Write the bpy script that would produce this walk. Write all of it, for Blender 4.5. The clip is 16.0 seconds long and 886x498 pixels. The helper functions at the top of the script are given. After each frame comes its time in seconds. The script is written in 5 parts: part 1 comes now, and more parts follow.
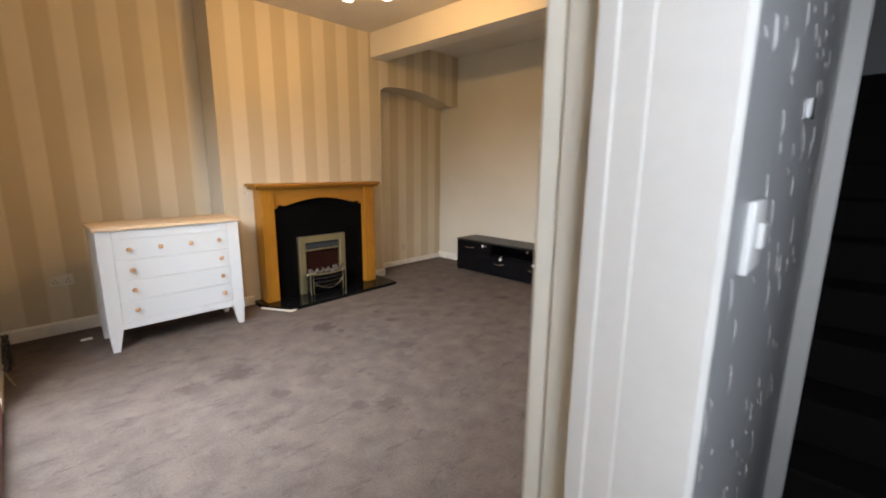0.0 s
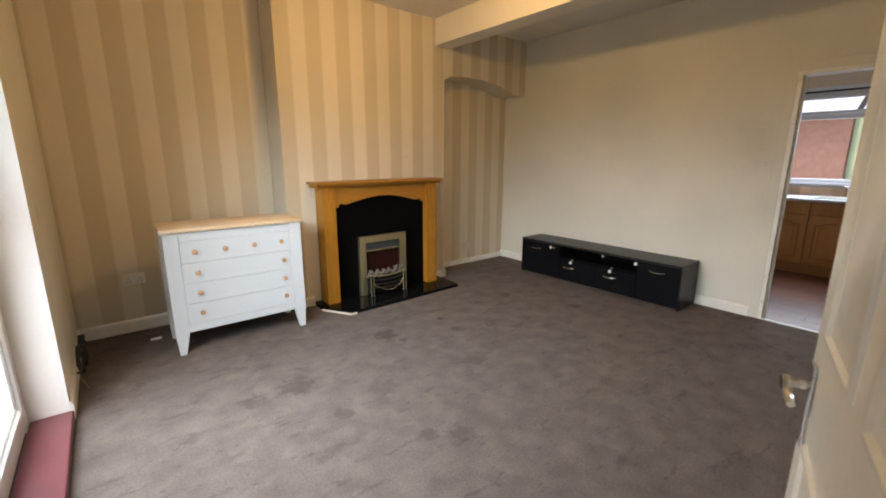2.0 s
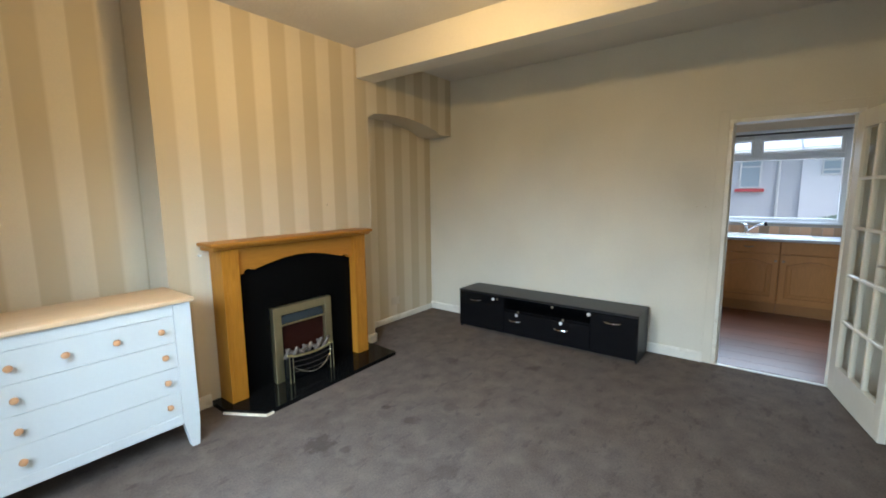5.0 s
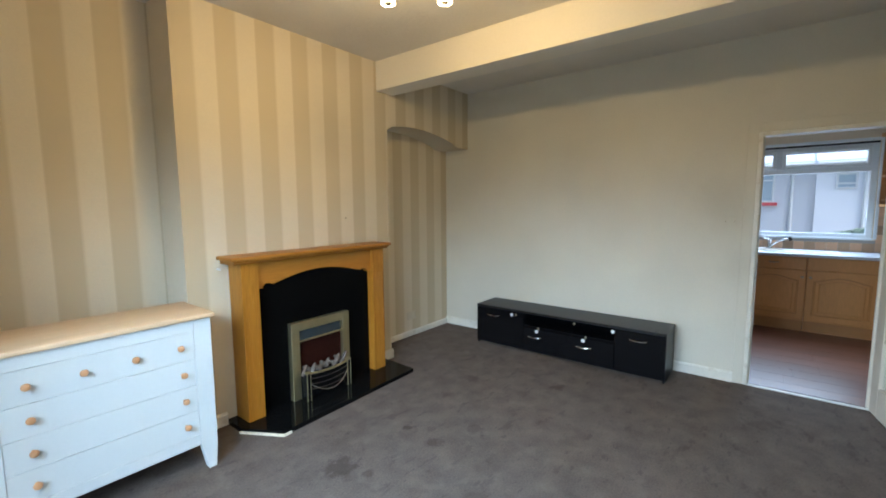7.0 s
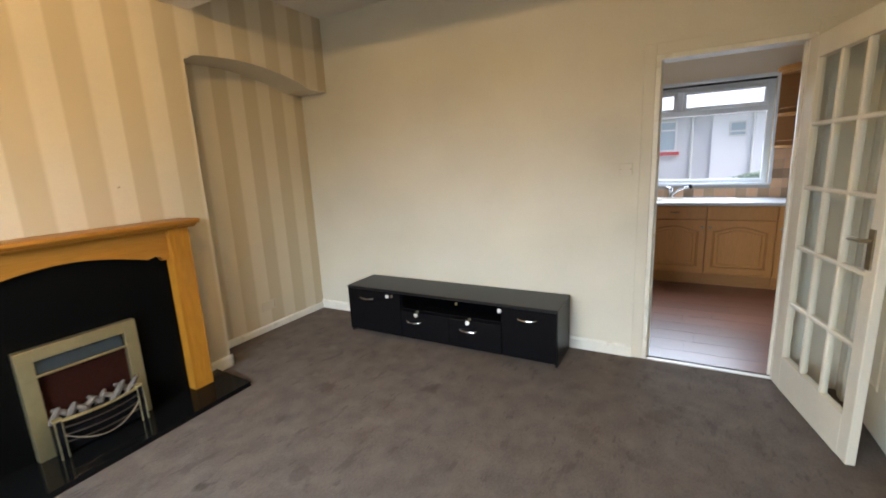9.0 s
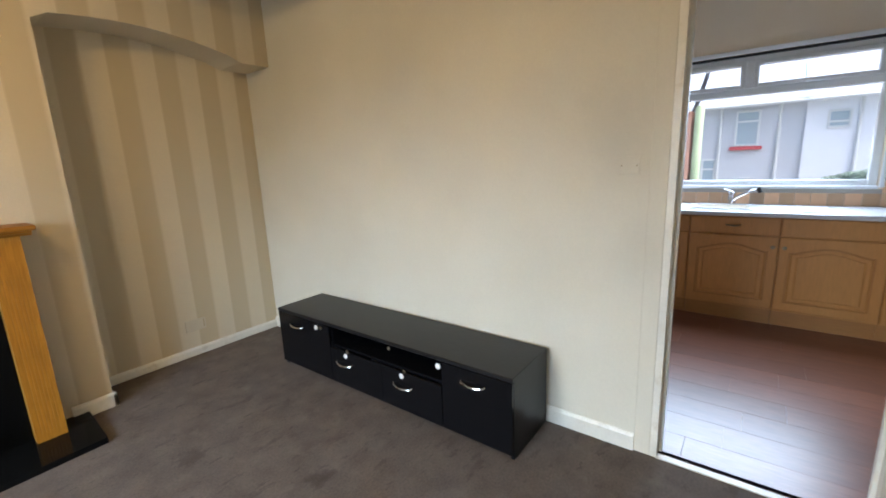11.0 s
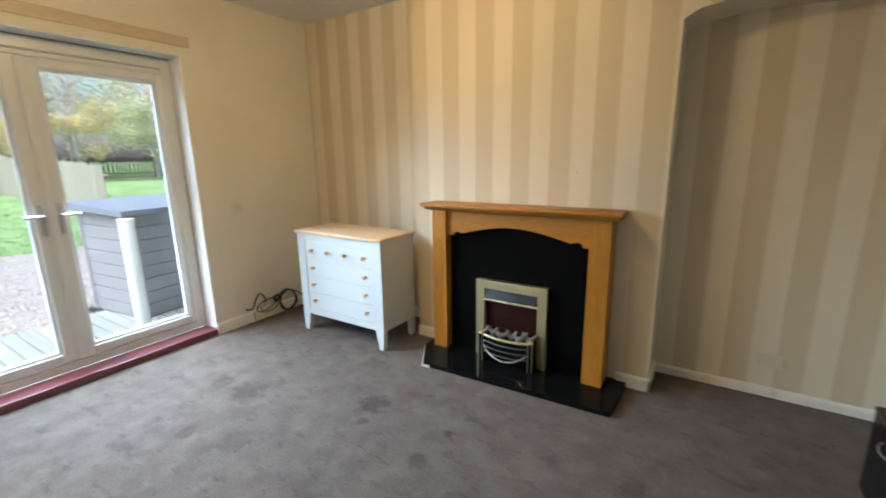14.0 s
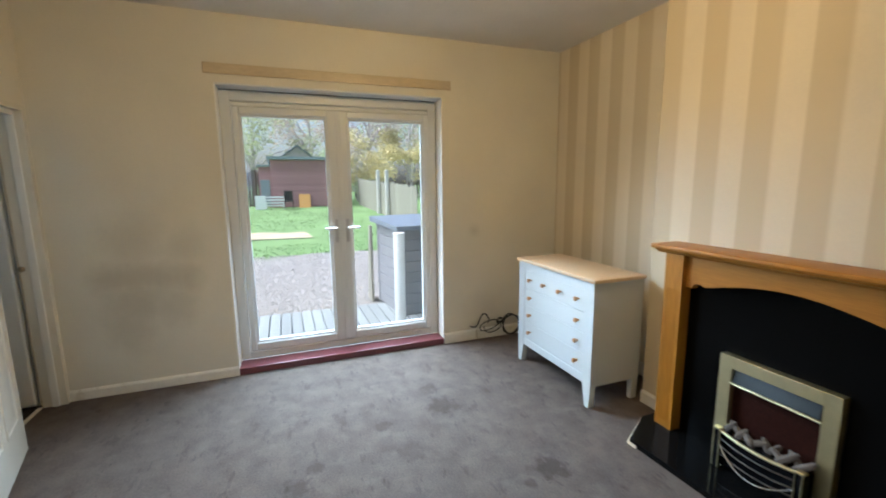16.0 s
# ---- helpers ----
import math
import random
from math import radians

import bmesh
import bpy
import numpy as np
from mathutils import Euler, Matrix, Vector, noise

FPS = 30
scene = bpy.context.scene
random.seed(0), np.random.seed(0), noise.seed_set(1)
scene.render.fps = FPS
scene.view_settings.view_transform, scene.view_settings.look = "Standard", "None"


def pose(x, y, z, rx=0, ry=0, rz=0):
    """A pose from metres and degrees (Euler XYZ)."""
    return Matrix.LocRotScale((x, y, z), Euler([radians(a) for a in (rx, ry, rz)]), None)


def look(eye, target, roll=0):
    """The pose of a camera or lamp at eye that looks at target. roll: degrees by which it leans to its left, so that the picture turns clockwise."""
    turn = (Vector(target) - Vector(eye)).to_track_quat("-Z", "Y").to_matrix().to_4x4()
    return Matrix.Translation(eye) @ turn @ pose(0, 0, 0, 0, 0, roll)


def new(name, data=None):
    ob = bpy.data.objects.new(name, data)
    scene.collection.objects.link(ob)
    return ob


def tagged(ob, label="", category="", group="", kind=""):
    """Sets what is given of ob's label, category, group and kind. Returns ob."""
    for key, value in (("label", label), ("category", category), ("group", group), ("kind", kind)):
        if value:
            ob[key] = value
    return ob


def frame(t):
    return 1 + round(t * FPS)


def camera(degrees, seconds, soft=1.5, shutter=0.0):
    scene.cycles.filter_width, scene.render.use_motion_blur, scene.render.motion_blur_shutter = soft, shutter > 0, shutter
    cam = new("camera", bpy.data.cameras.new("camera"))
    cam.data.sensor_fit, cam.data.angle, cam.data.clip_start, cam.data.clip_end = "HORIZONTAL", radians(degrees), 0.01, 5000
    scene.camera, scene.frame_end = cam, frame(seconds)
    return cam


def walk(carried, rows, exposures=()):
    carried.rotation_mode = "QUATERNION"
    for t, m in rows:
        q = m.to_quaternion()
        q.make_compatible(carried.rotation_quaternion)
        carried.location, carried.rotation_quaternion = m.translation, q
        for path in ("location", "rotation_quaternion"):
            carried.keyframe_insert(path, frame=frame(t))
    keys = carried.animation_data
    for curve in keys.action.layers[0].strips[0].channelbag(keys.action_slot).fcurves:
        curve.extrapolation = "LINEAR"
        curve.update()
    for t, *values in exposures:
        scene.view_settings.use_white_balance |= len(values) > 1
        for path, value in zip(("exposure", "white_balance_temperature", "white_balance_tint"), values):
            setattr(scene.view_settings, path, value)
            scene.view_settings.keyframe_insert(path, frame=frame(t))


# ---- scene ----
cam = camera(93.3, 16.0, soft=1.8, shutter=0.4)
PATH = [
    (0, (0.007, 0.183, 1.292), (1.418, 1.548, 0.910), 0.5),
    (0.5, (-0.030, 0.275, 1.339), (1.303, 1.704, 0.911), 0.7),
    (1, (0.019, 0.343, 1.330), (1.288, 1.824, 0.887), 0.2),
    (1.5, (0.068, 0.431, 1.346), (1.313, 1.931, 0.898), 0.15),
    (2, (0.102, 0.505, 1.348), (1.331, 2.023, 0.918), 0.1),
    (2.5, (0.136, 0.662, 1.349), (1.382, 2.178, 0.964), 0.3),
    (3, (0.151, 0.777, 1.366), (1.44, 2.264, 1.012), 0.3),
    (3.5, (0.222, 0.899, 1.393), (1.588, 2.322, 1.066), 0.2),
    (4, (0.281, 1.0, 1.409), (1.745, 2.33, 1.108), -0.3),
    (4.5, (0.308, 1.109, 1.444), (1.877, 2.315, 1.157), -0.5),
    (7, (0.294, 1.327, 1.451), (1.859, 2.555, 1.243), -0.4),
    (7.5, (0.465, 1.362, 1.429), (1.957, 2.664, 1.145), -0.6),
    (8, (0.678, 1.354, 1.395), (2.279, 2.498, 1.038), -1.7),
    (8.5, (0.975, 1.335, 1.398), (2.69, 2.285, 1.003), -2.7),
    (11, (2.44, 1.146, 1.354), (4.0, 2.328, 0.946), -2.3),
    (11.5, (2.675, 1.13, 1.343), (3.892, 2.66, 0.918), -1.7),
    (12, (2.915, 1.191, 1.299), (3.671, 2.995, 0.881), -1.7),
    (12.5, (3.021, 1.26, 1.391), (3.313, 3.185, 0.931), -0.9),
    (13, (3.187, 1.277, 1.425), (2.94, 3.202, 0.943), -0.3),
    (13.5, (3.238, 1.321, 1.457), (2.552, 3.138, 0.978), -0.3),
    (14, (3.249, 1.447, 1.463), (2.203, 3.096, 1.029), -0.9),
    (14.5, (3.313, 1.56, 1.483), (1.969, 2.987, 1.084), -1.2),
    (15, (3.426, 1.717, 1.493), (1.857, 2.903, 1.13), -1.3),
    (15.5, (3.426, 1.794, 1.496), (1.695, 2.737, 1.162), -1.1),
    (16, (3.338, 1.903, 1.495), (1.491, 2.603, 1.184), -0.6),
]
EXPOSURES = [(0, 0.76, 7300, 28), (0.5, 0.74, 7500, 29), (1.5, 0.74, 7150, 24), (2.5, 0.77, 7100, 23), (3.0, 0.81, 7000, 21), (3.5, 0.87, 6600, 15), (4.5, 0.86, 6200, 13),
             (7, 0.86, 5700, 11), (7.5, 0.9, 5750, 14), (8.0, 0.93, 6150, 15), (8.5, 1.13, 6750, 18), (11, 1.22, 6250, 17), (11.5, 1.13, 7100, 18), (12, 1.4, 6550, 14),
             (12.5, 1.27, 5700, 12), (13.0, 1.26, 5480, 11), (14, 1.03, 5980, 14), (14.5, 0.94, 5950, 14), (16, 0.82, 5850, 13)]
walk(cam, [(t, look(eye, target, roll)) for t, eye, target, roll in PATH], exposures=EXPOSURES)
SKY, SUN, DAY, DAY_LOW, DAY_K, DAY_H, LAMP = 0.15, 3.4, 41, 3.4, 16.5, 7.2, 7.8

# ---- world, sun, lamps ----
world = bpy.data.worlds.new("world")
scene.world = world
world.use_nodes = True
_wt = world.node_tree
_bg = _wt.nodes["Background"]
_sky = _wt.nodes.new("ShaderNodeTexSky")
_sky.sky_type, _sky.sun_disc = "NISHITA", False
_sky.sun_elevation, _sky.sun_rotation = radians(58), radians(184)
_sky.air_density, _sky.dust_density, _sky.ozone_density = 1.0, 4.0, 1.0
_hsv = _wt.nodes.new("ShaderNodeHueSaturation")
_hsv.inputs["Saturation"].default_value = 0.9
_wt.links.new(_sky.outputs[0], _hsv.inputs["Color"])
_wt.links.new(_hsv.outputs[0], _bg.inputs[0])
_bg.inputs[1].default_value = SKY

sun = new("sun", bpy.data.lights.new("sun", "SUN"))
sun.data.energy, sun.data.angle, sun.data.color = SUN, radians(50), (0.9, 0.96, 1.0)
sun.matrix_world = look((0, 0, 10), Vector((0, 0, 10)) + Vector((-math.sin(radians(184)), -math.cos(radians(184)), -1.6)))


def sky_panel(name, loc, target, sx, sy, watts, spread=125, colour=(0.67, 0.87, 1.0)):
    """The sky's light in an opening."""
    lamp = new(name, bpy.data.lights.new(name, "AREA"))
    lamp.data.shape, lamp.data.size, lamp.data.size_y = "RECTANGLE", sx, sy
    lamp.data.energy, lamp.data.color, lamp.data.spread = watts, colour, radians(spread)
    lamp.matrix_world = look(loc, target)


# the sky seen through the doors: steep light on the carpet, flat light deep into the room
sky_panel("daylight_patio", (-0.31, 2.37, 1.2), (1.05, 2.3, -0.3), 1.4, 1.7, DAY, 108)
sky_panel("daylight_patio_wide", (-0.2, 2.37, 1.15), (1.0, 2.2, 0.4), 1.5, 1.75, 6.0, 165)
for turn, watts in ((-20, 0.55 * DAY_LOW), (10, DAY_LOW), (42, 1.1 * DAY_LOW)):
    d = Vector((math.cos(radians(turn)), math.sin(radians(turn)), -math.tan(radians(23))))
    sky_panel("daylight_patio_low", (-0.27, 2.37, 1.72), Vector((-0.27, 2.37, 1.72)) + d, 1.4, 0.8, watts, 50)
KX = 6.93
sky_panel("daylight_kitchen", (KX, 1.3, 1.6), (KX - 1.5, 1.3, -0.15), 1.6, 0.95, DAY_K, 108, (0.64, 0.83, 1.0))

# ---- materials ----


def mat(name, colour, rough=0.6, metal=0.0, spec=0.5, grain=0.0, grain_scale=60.0, blotch=0.0, blotch_scale=2.0, bump=0.0,
        bump_scale=120.0, random_value=0.0, coat=0.0, stretch=(1, 1, 1)):
    m = bpy.data.materials.new(name)
    m.use_nodes = True
    t = m.node_tree
    b = t.nodes["Principled BSDF"]
    b.inputs["Roughness"].default_value, b.inputs["Metallic"].default_value = rough, metal
    b.inputs["Specular IOR Level"].default_value = spec
    b.inputs["Coat Weight"].default_value = coat
    pos = t.nodes.new("ShaderNodeNewGeometry").outputs["Position"]
    mp = t.nodes.new("ShaderNodeMapping")
    mp.inputs["Scale"].default_value = stretch
    t.links.new(pos, mp.inputs[0])
    col = t.nodes.new("ShaderNodeRGB").outputs[0]
    col.default_value = (*colour, 1)
    value = None
    for amount, scale in ((grain, grain_scale), (blotch, blotch_scale)):
        if amount:
            n = t.nodes.new("ShaderNodeTexNoise")
            n.inputs["Scale"].default_value, n.inputs["Detail"].default_value = scale, 4
            t.links.new(mp.outputs[0], n.inputs["Vector"])
            r = t.nodes.new("ShaderNodeMapRange")
            r.inputs[1].default_value, r.inputs[2].default_value = 0.25, 0.75
            r.inputs[3].default_value, r.inputs[4].default_value = 1 - amount, 1 + amount
            t.links.new(n.outputs[0], r.inputs[0])
            if value is None:
                value = r.outputs[0]
            else:
                mu = t.nodes.new("ShaderNodeMath")
                mu.operation = "MULTIPLY"
                t.links.new(value, mu.inputs[0]), t.links.new(r.outputs[0], mu.inputs[1])
                value = mu.outputs[0]
    if random_value:
        info = t.nodes.new("ShaderNodeObjectInfo")
        r = t.nodes.new("ShaderNodeMapRange")
        r.inputs[3].default_value, r.inputs[4].default_value = 1 - random_value, 1 + random_value
        t.links.new(info.outputs["Random"], r.inputs[0])
        if value is None:
            value = r.outputs[0]
        else:
            mu = t.nodes.new("ShaderNodeMath")
            mu.operation = "MULTIPLY"
            t.links.new(value, mu.inputs[0]), t.links.new(r.outputs[0], mu.inputs[1])
            value = mu.outputs[0]
    if value is not None:
        h = t.nodes.new("ShaderNodeVectorMath")
        h.operation = "SCALE"
        t.links.new(col, h.inputs[0]), t.links.new(value, h.inputs["Scale"])
        col = h.outputs[0]
    t.links.new(col, b.inputs["Base Color"])
    if bump:
        n = t.nodes.new("ShaderNodeTexNoise")
        n.inputs["Scale"].default_value, n.inputs["Detail"].default_value = bump_scale, 5
        t.links.new(mp.outputs[0], n.inputs["Vector"])
        bp = t.nodes.new("ShaderNodeBump")
        bp.inputs["Strength"].default_value, bp.inputs["Distance"].default_value = bump, 0.01
        t.links.new(n.outputs[0], bp.inputs["Height"])
        t.links.new(bp.outputs[0], b.inputs["Normal"])
    return m


def base_input(m):
    t = m.node_tree
    return t, t.nodes["Principled BSDF"].inputs["Base Color"]


def mix_in(m, factor, colour, kind="MIX"):
    """Lays a colour over the base colour of m by a factor socket."""
    t, slot = base_input(m)
    mx = t.nodes.new("ShaderNodeMix")
    mx.data_type, mx.blend_type = "RGBA", kind
    t.links.new(factor, mx.inputs[0])
    t.links.new(slot.links[0].from_socket, mx.inputs[6])
    mx.inputs[7].default_value = (*colour, 1)
    t.links.new(mx.outputs[2], slot)


def m_node(t, op, a, b=None, c=None):
    n = t.nodes.new("ShaderNodeMath")
    n.operation = op
    for i, v in enumerate((a, b, c)):
        if v is None:
            continue
        if isinstance(v, (int, float)):
            n.inputs[i].default_value = v
        else:
            t.links.new(v, n.inputs[i])
    return n.outputs[0]


def spots(m, places, colour, scale=9.0, ragged=1.6, low=0.35, high=0.75):
    """Stains with ragged edges: places are (x, y, z, radius, strength)."""
    t = m.node_tree
    pos = t.nodes.new("ShaderNodeNewGeometry").outputs["Position"]
    n = t.nodes.new("ShaderNodeTexNoise")
    n.inputs["Scale"].default_value, n.inputs["Detail"].default_value, n.inputs["Roughness"].default_value = scale, 6, 0.65
    t.links.new(pos, n.inputs["Vector"])
    total = None
    for x, y, z, r, s in places:
        d = t.nodes.new("ShaderNodeVectorMath")
        d.operation = "DISTANCE"
        t.links.new(pos, d.inputs[0])
        d.inputs[1].default_value = (x, y, z)
        rr = t.nodes.new("ShaderNodeMapRange")
        rr.inputs[1].default_value, rr.inputs[2].default_value, rr.inputs[3].default_value, rr.inputs[4].default_value = 0, r * 1.7, 1, 0
        t.links.new(d.outputs["Value"], rr.inputs[0])
        v = m_node(t, "ADD", rr.outputs[0], m_node(t, "MULTIPLY", m_node(t, "SUBTRACT", n.outputs[0], 0.5), ragged))
        sm = t.nodes.new("ShaderNodeMapRange")
        sm.interpolation_type = "SMOOTHSTEP"
        sm.inputs[1].default_value, sm.inputs[2].default_value, sm.inputs[4].default_value = low, high, s
        t.links.new(v, sm.inputs[0])
        # far from the stain nothing is left of it
        near = m_node(t, "LESS_THAN", d.outputs["Value"], r * 1.7)
        v = m_node(t, "MULTIPLY", sm.outputs[0], near)
        total = v if total is None else m_node(t, "MAXIMUM", total, v)
    mix_in(m, total, colour)


def wear(m, scale, low, high, amount, colour, stretch=(1, 1, 1), turn=0):
    """Ragged patches of another colour where a noise rises over low."""
    t = m.node_tree
    mp = t.nodes.new("ShaderNodeMapping")
    mp.inputs["Location"].default_value = (scale, 3.1 * scale, 0)
    mp.inputs["Scale"].default_value = stretch
    mp.inputs["Rotation"].default_value = (0, 0, radians(turn))
    t.links.new(t.nodes.new("ShaderNodeNewGeometry").outputs["Position"], mp.inputs[0])
    n = t.nodes.new("ShaderNodeTexNoise")
    n.inputs["Scale"].default_value, n.inputs["Detail"].default_value, n.inputs["Roughness"].default_value = scale, 8, 0.62
    t.links.new(mp.outputs[0], n.inputs["Vector"])
    r = t.nodes.new("ShaderNodeMapRange")
    r.interpolation_type = "SMOOTHSTEP"
    r.inputs[1].default_value, r.inputs[2].default_value, r.inputs[4].default_value = low, high, amount
    t.links.new(n.outputs[0], r.inputs[0])
    mix_in(m, r.outputs[0], colour)


WHITE = mat("white_gloss_paint", (0.78, 0.77, 0.73), 0.3, grain=0.02, blotch=0.04, blotch_scale=3, bump=0.05, bump_scale=40)
CREAM_GLOSS = mat("cream_gloss_paint", (0.74, 0.7, 0.6), 0.22, grain=0.02, blotch=0.06, blotch_scale=4, bump=0.06, bump_scale=35)
TRIM = mat("skirting_paint", (0.75, 0.72, 0.64), 0.35, grain=0.04, blotch=0.08, blotch_scale=6, bump=0.08, bump_scale=60)
wear(TRIM, 9.0, 0.56, 0.68, 0.35, (0.42, 0.33, 0.22))
WALL = mat("cream_wall_paint", (0.66, 0.62, 0.52), 0.62, grain=0.025, grain_scale=90, blotch=0.05, blotch_scale=1.6, bump=0.1, bump_scale=160)
spots(WALL, [(-0.18, 0.72 + 0.06 * k, 0.86 - 0.004 * k, 0.12, 0.5) for k in range(9)] + [(-0.18, 0.88, 0.66, 0.24, 0.5), (-0.18, 0.84, 0.5, 0.2, 0.4), (-0.18, 1.05, 0.62, 0.18, 0.4),
             (-0.18, 0.9, 1.12, 0.2, 0.3), (-0.18, 1.2, 1.05, 0.14, 0.25), (4.33, 1.62, 1.45, 0.2, 0.2), (4.33, 1.5, 0.95, 0.14, 0.16), (-0.18, 3.55, 1.05, 0.06, 0.3),
             (-0.18, 3.7, 0.3, 0.22, 0.2)], (0.34, 0.3, 0.23), 4.5, 0.9, 0.1, 1.0)
CEIL = mat("ceiling_paint", (0.67, 0.64, 0.58), 0.75, grain=0.03, grain_scale=50, blotch=0.06, blotch_scale=2.2, bump=0.3, bump_scale=45)
BEAM = mat("beam_paint", (0.74, 0.69, 0.58), 0.6, grain=0.02, blotch=0.03, bump=0.06)
PAPER = mat("striped_wallpaper", (0.66, 0.578, 0.438), 0.55, grain=0.03, grain_scale=140, blotch=0.04, blotch_scale=2, bump=0.05, bump_scale=200)
_t = PAPER.node_tree
_sx = _t.nodes.new("ShaderNodeSeparateXYZ")
_t.links.new(_t.nodes.new("ShaderNodeNewGeometry").outputs["Position"], _sx.inputs[0])
_ph = m_node(_t, "FRACT", m_node(_t, "DIVIDE", m_node(_t, "SUBTRACT", _sx.outputs[0], 2.362 - 40 * 0.266), 0.266))
_tri = m_node(_t, "ABSOLUTE", m_node(_t, "SUBTRACT", _ph, 0.26))
_st = _t.nodes.new("ShaderNodeMapRange")
_st.inputs[1].default_value, _st.inputs[2].default_value, _st.inputs[3].default_value, _st.inputs[4].default_value = 0.225, 0.295, 1, 0
_t.links.new(_tri, _st.inputs[0])
mix_in(PAPER, _st.outputs[0], (0.545, 0.455, 0.31))
# one plain tone for the papered side faces, lightened to match daylight there
PAPER_SIDE = mat("plain_paper_tone", (0.6, 0.53, 0.41), 0.55, grain=0.03, grain_scale=140, blotch=0.04, bump=0.05, bump_scale=200)
CARPET = mat("brown_carpet", (0.158, 0.126, 0.108), 0.95, spec=0.1, grain=0.17, grain_scale=95, blotch=0.2, blotch_scale=7, bump=0.9, bump_scale=380)
wear(CARPET, 4.5, 0.57, 0.66, 0.4, (0.075, 0.06, 0.053), (1.0, 2.6, 1), 35)
wear(CARPET, 10.0, 0.605, 0.67, 0.42, (0.07, 0.056, 0.05), (1.0, 2.2, 1), 40)
wear(CARPET, 8.0, 0.52, 0.7, 0.38, (0.225, 0.185, 0.162))
spots(CARPET, [(1.66, 3.14, 0, 0.111, 0.59), (1.72, 2.98, 0, 0.043, 0.48), (0.86, 2.83, 0, 0.128, 0.48), (0.6, 2.81, 0, 0.076, 0.41), (0.95, 2.39, 0, 0.060, 0.41),
               (1.33, 1.88, 0, 0.085, 0.48), (3.1, 3.24, 0, 0.076, 0.48), (2.2, 3.13, 0, 0.034, 0.63), (2.17, 2.87, 0, 0.060, 0.48), (3.38, 2.6, 0, 0.068, 0.48),
               (3.63, 1.3, 0, 0.119, 0.31), (2.45, 2.77, 0, 0.068, 0.41), (1.2, 1.97, 0, 0.060, 0.41), (1.25, 2.5, 0, 0.102, 0.31), (1.9, 2.4, 0, 0.085, 0.41)],
      (0.06, 0.046, 0.041), 17)
DARK_CARPET = mat("dark_stair_carpet", (0.022, 0.018, 0.018), 0.95, spec=0.1, grain=0.4, grain_scale=200, bump=0.8, bump_scale=250)
HALL_PAPER = mat("grey_textured_wallpaper", (0.38, 0.39, 0.39), 0.4, grain=0.04, blotch=0.06, bump=0.2, bump_scale=70, stretch=(1, 1, 0.35))
OAK = mat("honey_oak_veneer", (0.36, 0.15, 0.015), 0.42, spec=0.3, grain=0.2, grain_scale=22, blotch=0.08, blotch_scale=3, bump=0.05, stretch=(9, 9, 0.5))
OAK_FLAT = mat("honey_oak_shelf", (0.35, 0.146, 0.019), 0.4, spec=0.3, grain=0.14, grain_scale=22, blotch=0.06, stretch=(0.6, 9, 9))
PALE_OAK = mat("pale_oak_top", (0.66, 0.48, 0.30), 0.42, grain=0.1, grain_scale=24, blotch=0.05, stretch=(0.7, 8, 8))
CHEST_WHITE = mat("white_satin_lacquer", (0.57, 0.6, 0.6), 0.38, grain=0.015, blotch=0.02, bump=0.02)
KNOB_WOOD = mat("turned_pine_knob", (0.5, 0.27, 0.13), 0.4, grain=0.1, grain_scale=80)
BLACK_STONE = mat("polished_black_granite", (0.005, 0.005, 0.005), 0.1, spec=0.14, grain=0.5, grain_scale=260)
BLACK_PANEL = mat("polished_black_panel", (0.003, 0.003, 0.003), 0.14, spec=0.05, grain=0.5, grain_scale=260)
BLACK_ASH = mat("black_ash_laminate", (0.009, 0.009, 0.01), 0.38, spec=0.35, grain=0.4, grain_scale=60, stretch=(1, 0.15, 1), bump=0.05)
BLACK_GLOSS = mat("black_gloss_front", (0.005, 0.005, 0.006), 0.18, spec=0.25)
BRASS = mat("satin_brass", (0.6, 0.53, 0.31), 0.42, 1.0, grain=0.06, grain_scale=30)
CHROME = mat("chrome", (0.75, 0.75, 0.76), 0.15, 1.0)
DULL_METAL = mat("tarnished_metal", (0.36, 0.3, 0.2), 0.33, 1.0, grain=0.2)
IRON = mat("dark_iron_bar", (0.15, 0.135, 0.12), 0.35, 1.0, grain=0.2)
DARK_RED = mat("dark_fire_back", (0.02, 0.005, 0.003), 0.7, spec=0.08, grain=0.3)
SMOKED = mat("smoked_fire_panel", (0.024, 0.032, 0.036), 0.22, spec=0.38)
COAL = mat("ash_grey_coal", (0.105, 0.086, 0.072), 0.8, grain=0.4, grain_scale=30, bump=0.6, bump_scale=60)
BROWN_GLOSS = mat("glossy_ochre_brown", (0.47, 0.385, 0.255), 0.28, grain=0.08, blotch=0.2, blotch_scale=5, stretch=(1, 0.3, 1))
# lighter copy of the white plastic, with the kitchen window's flare in its colour
KITCHEN_UPVC = mat("flare_bright_upvc", (0.86, 0.88, 0.9), 0.3, grain=0.01, blotch=0.02)
# white plastic toned down to the shaded look of the patio frames
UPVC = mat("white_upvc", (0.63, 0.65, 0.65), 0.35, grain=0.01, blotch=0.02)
SILL_RED = mat("red_brown_sill_paint", (0.13, 0.035, 0.04), 0.3, grain=0.08, blotch=0.12, blotch_scale=5, bump=0.05)
RUBBER = mat("black_cable", (0.012, 0.012, 0.012), 0.5)
PLASTIC = mat("white_plastic", (0.78, 0.78, 0.76), 0.35)
CREAM_PLASTIC = mat("painted_socket", (0.7, 0.66, 0.57), 0.45, blotch=0.04)
LED = mat("white_spot_lens", (0.85, 0.85, 0.85), 0.25)
RAW_BOARD = mat("raw_chipped_edge", (0.68, 0.6, 0.47), 0.8, grain=0.15)
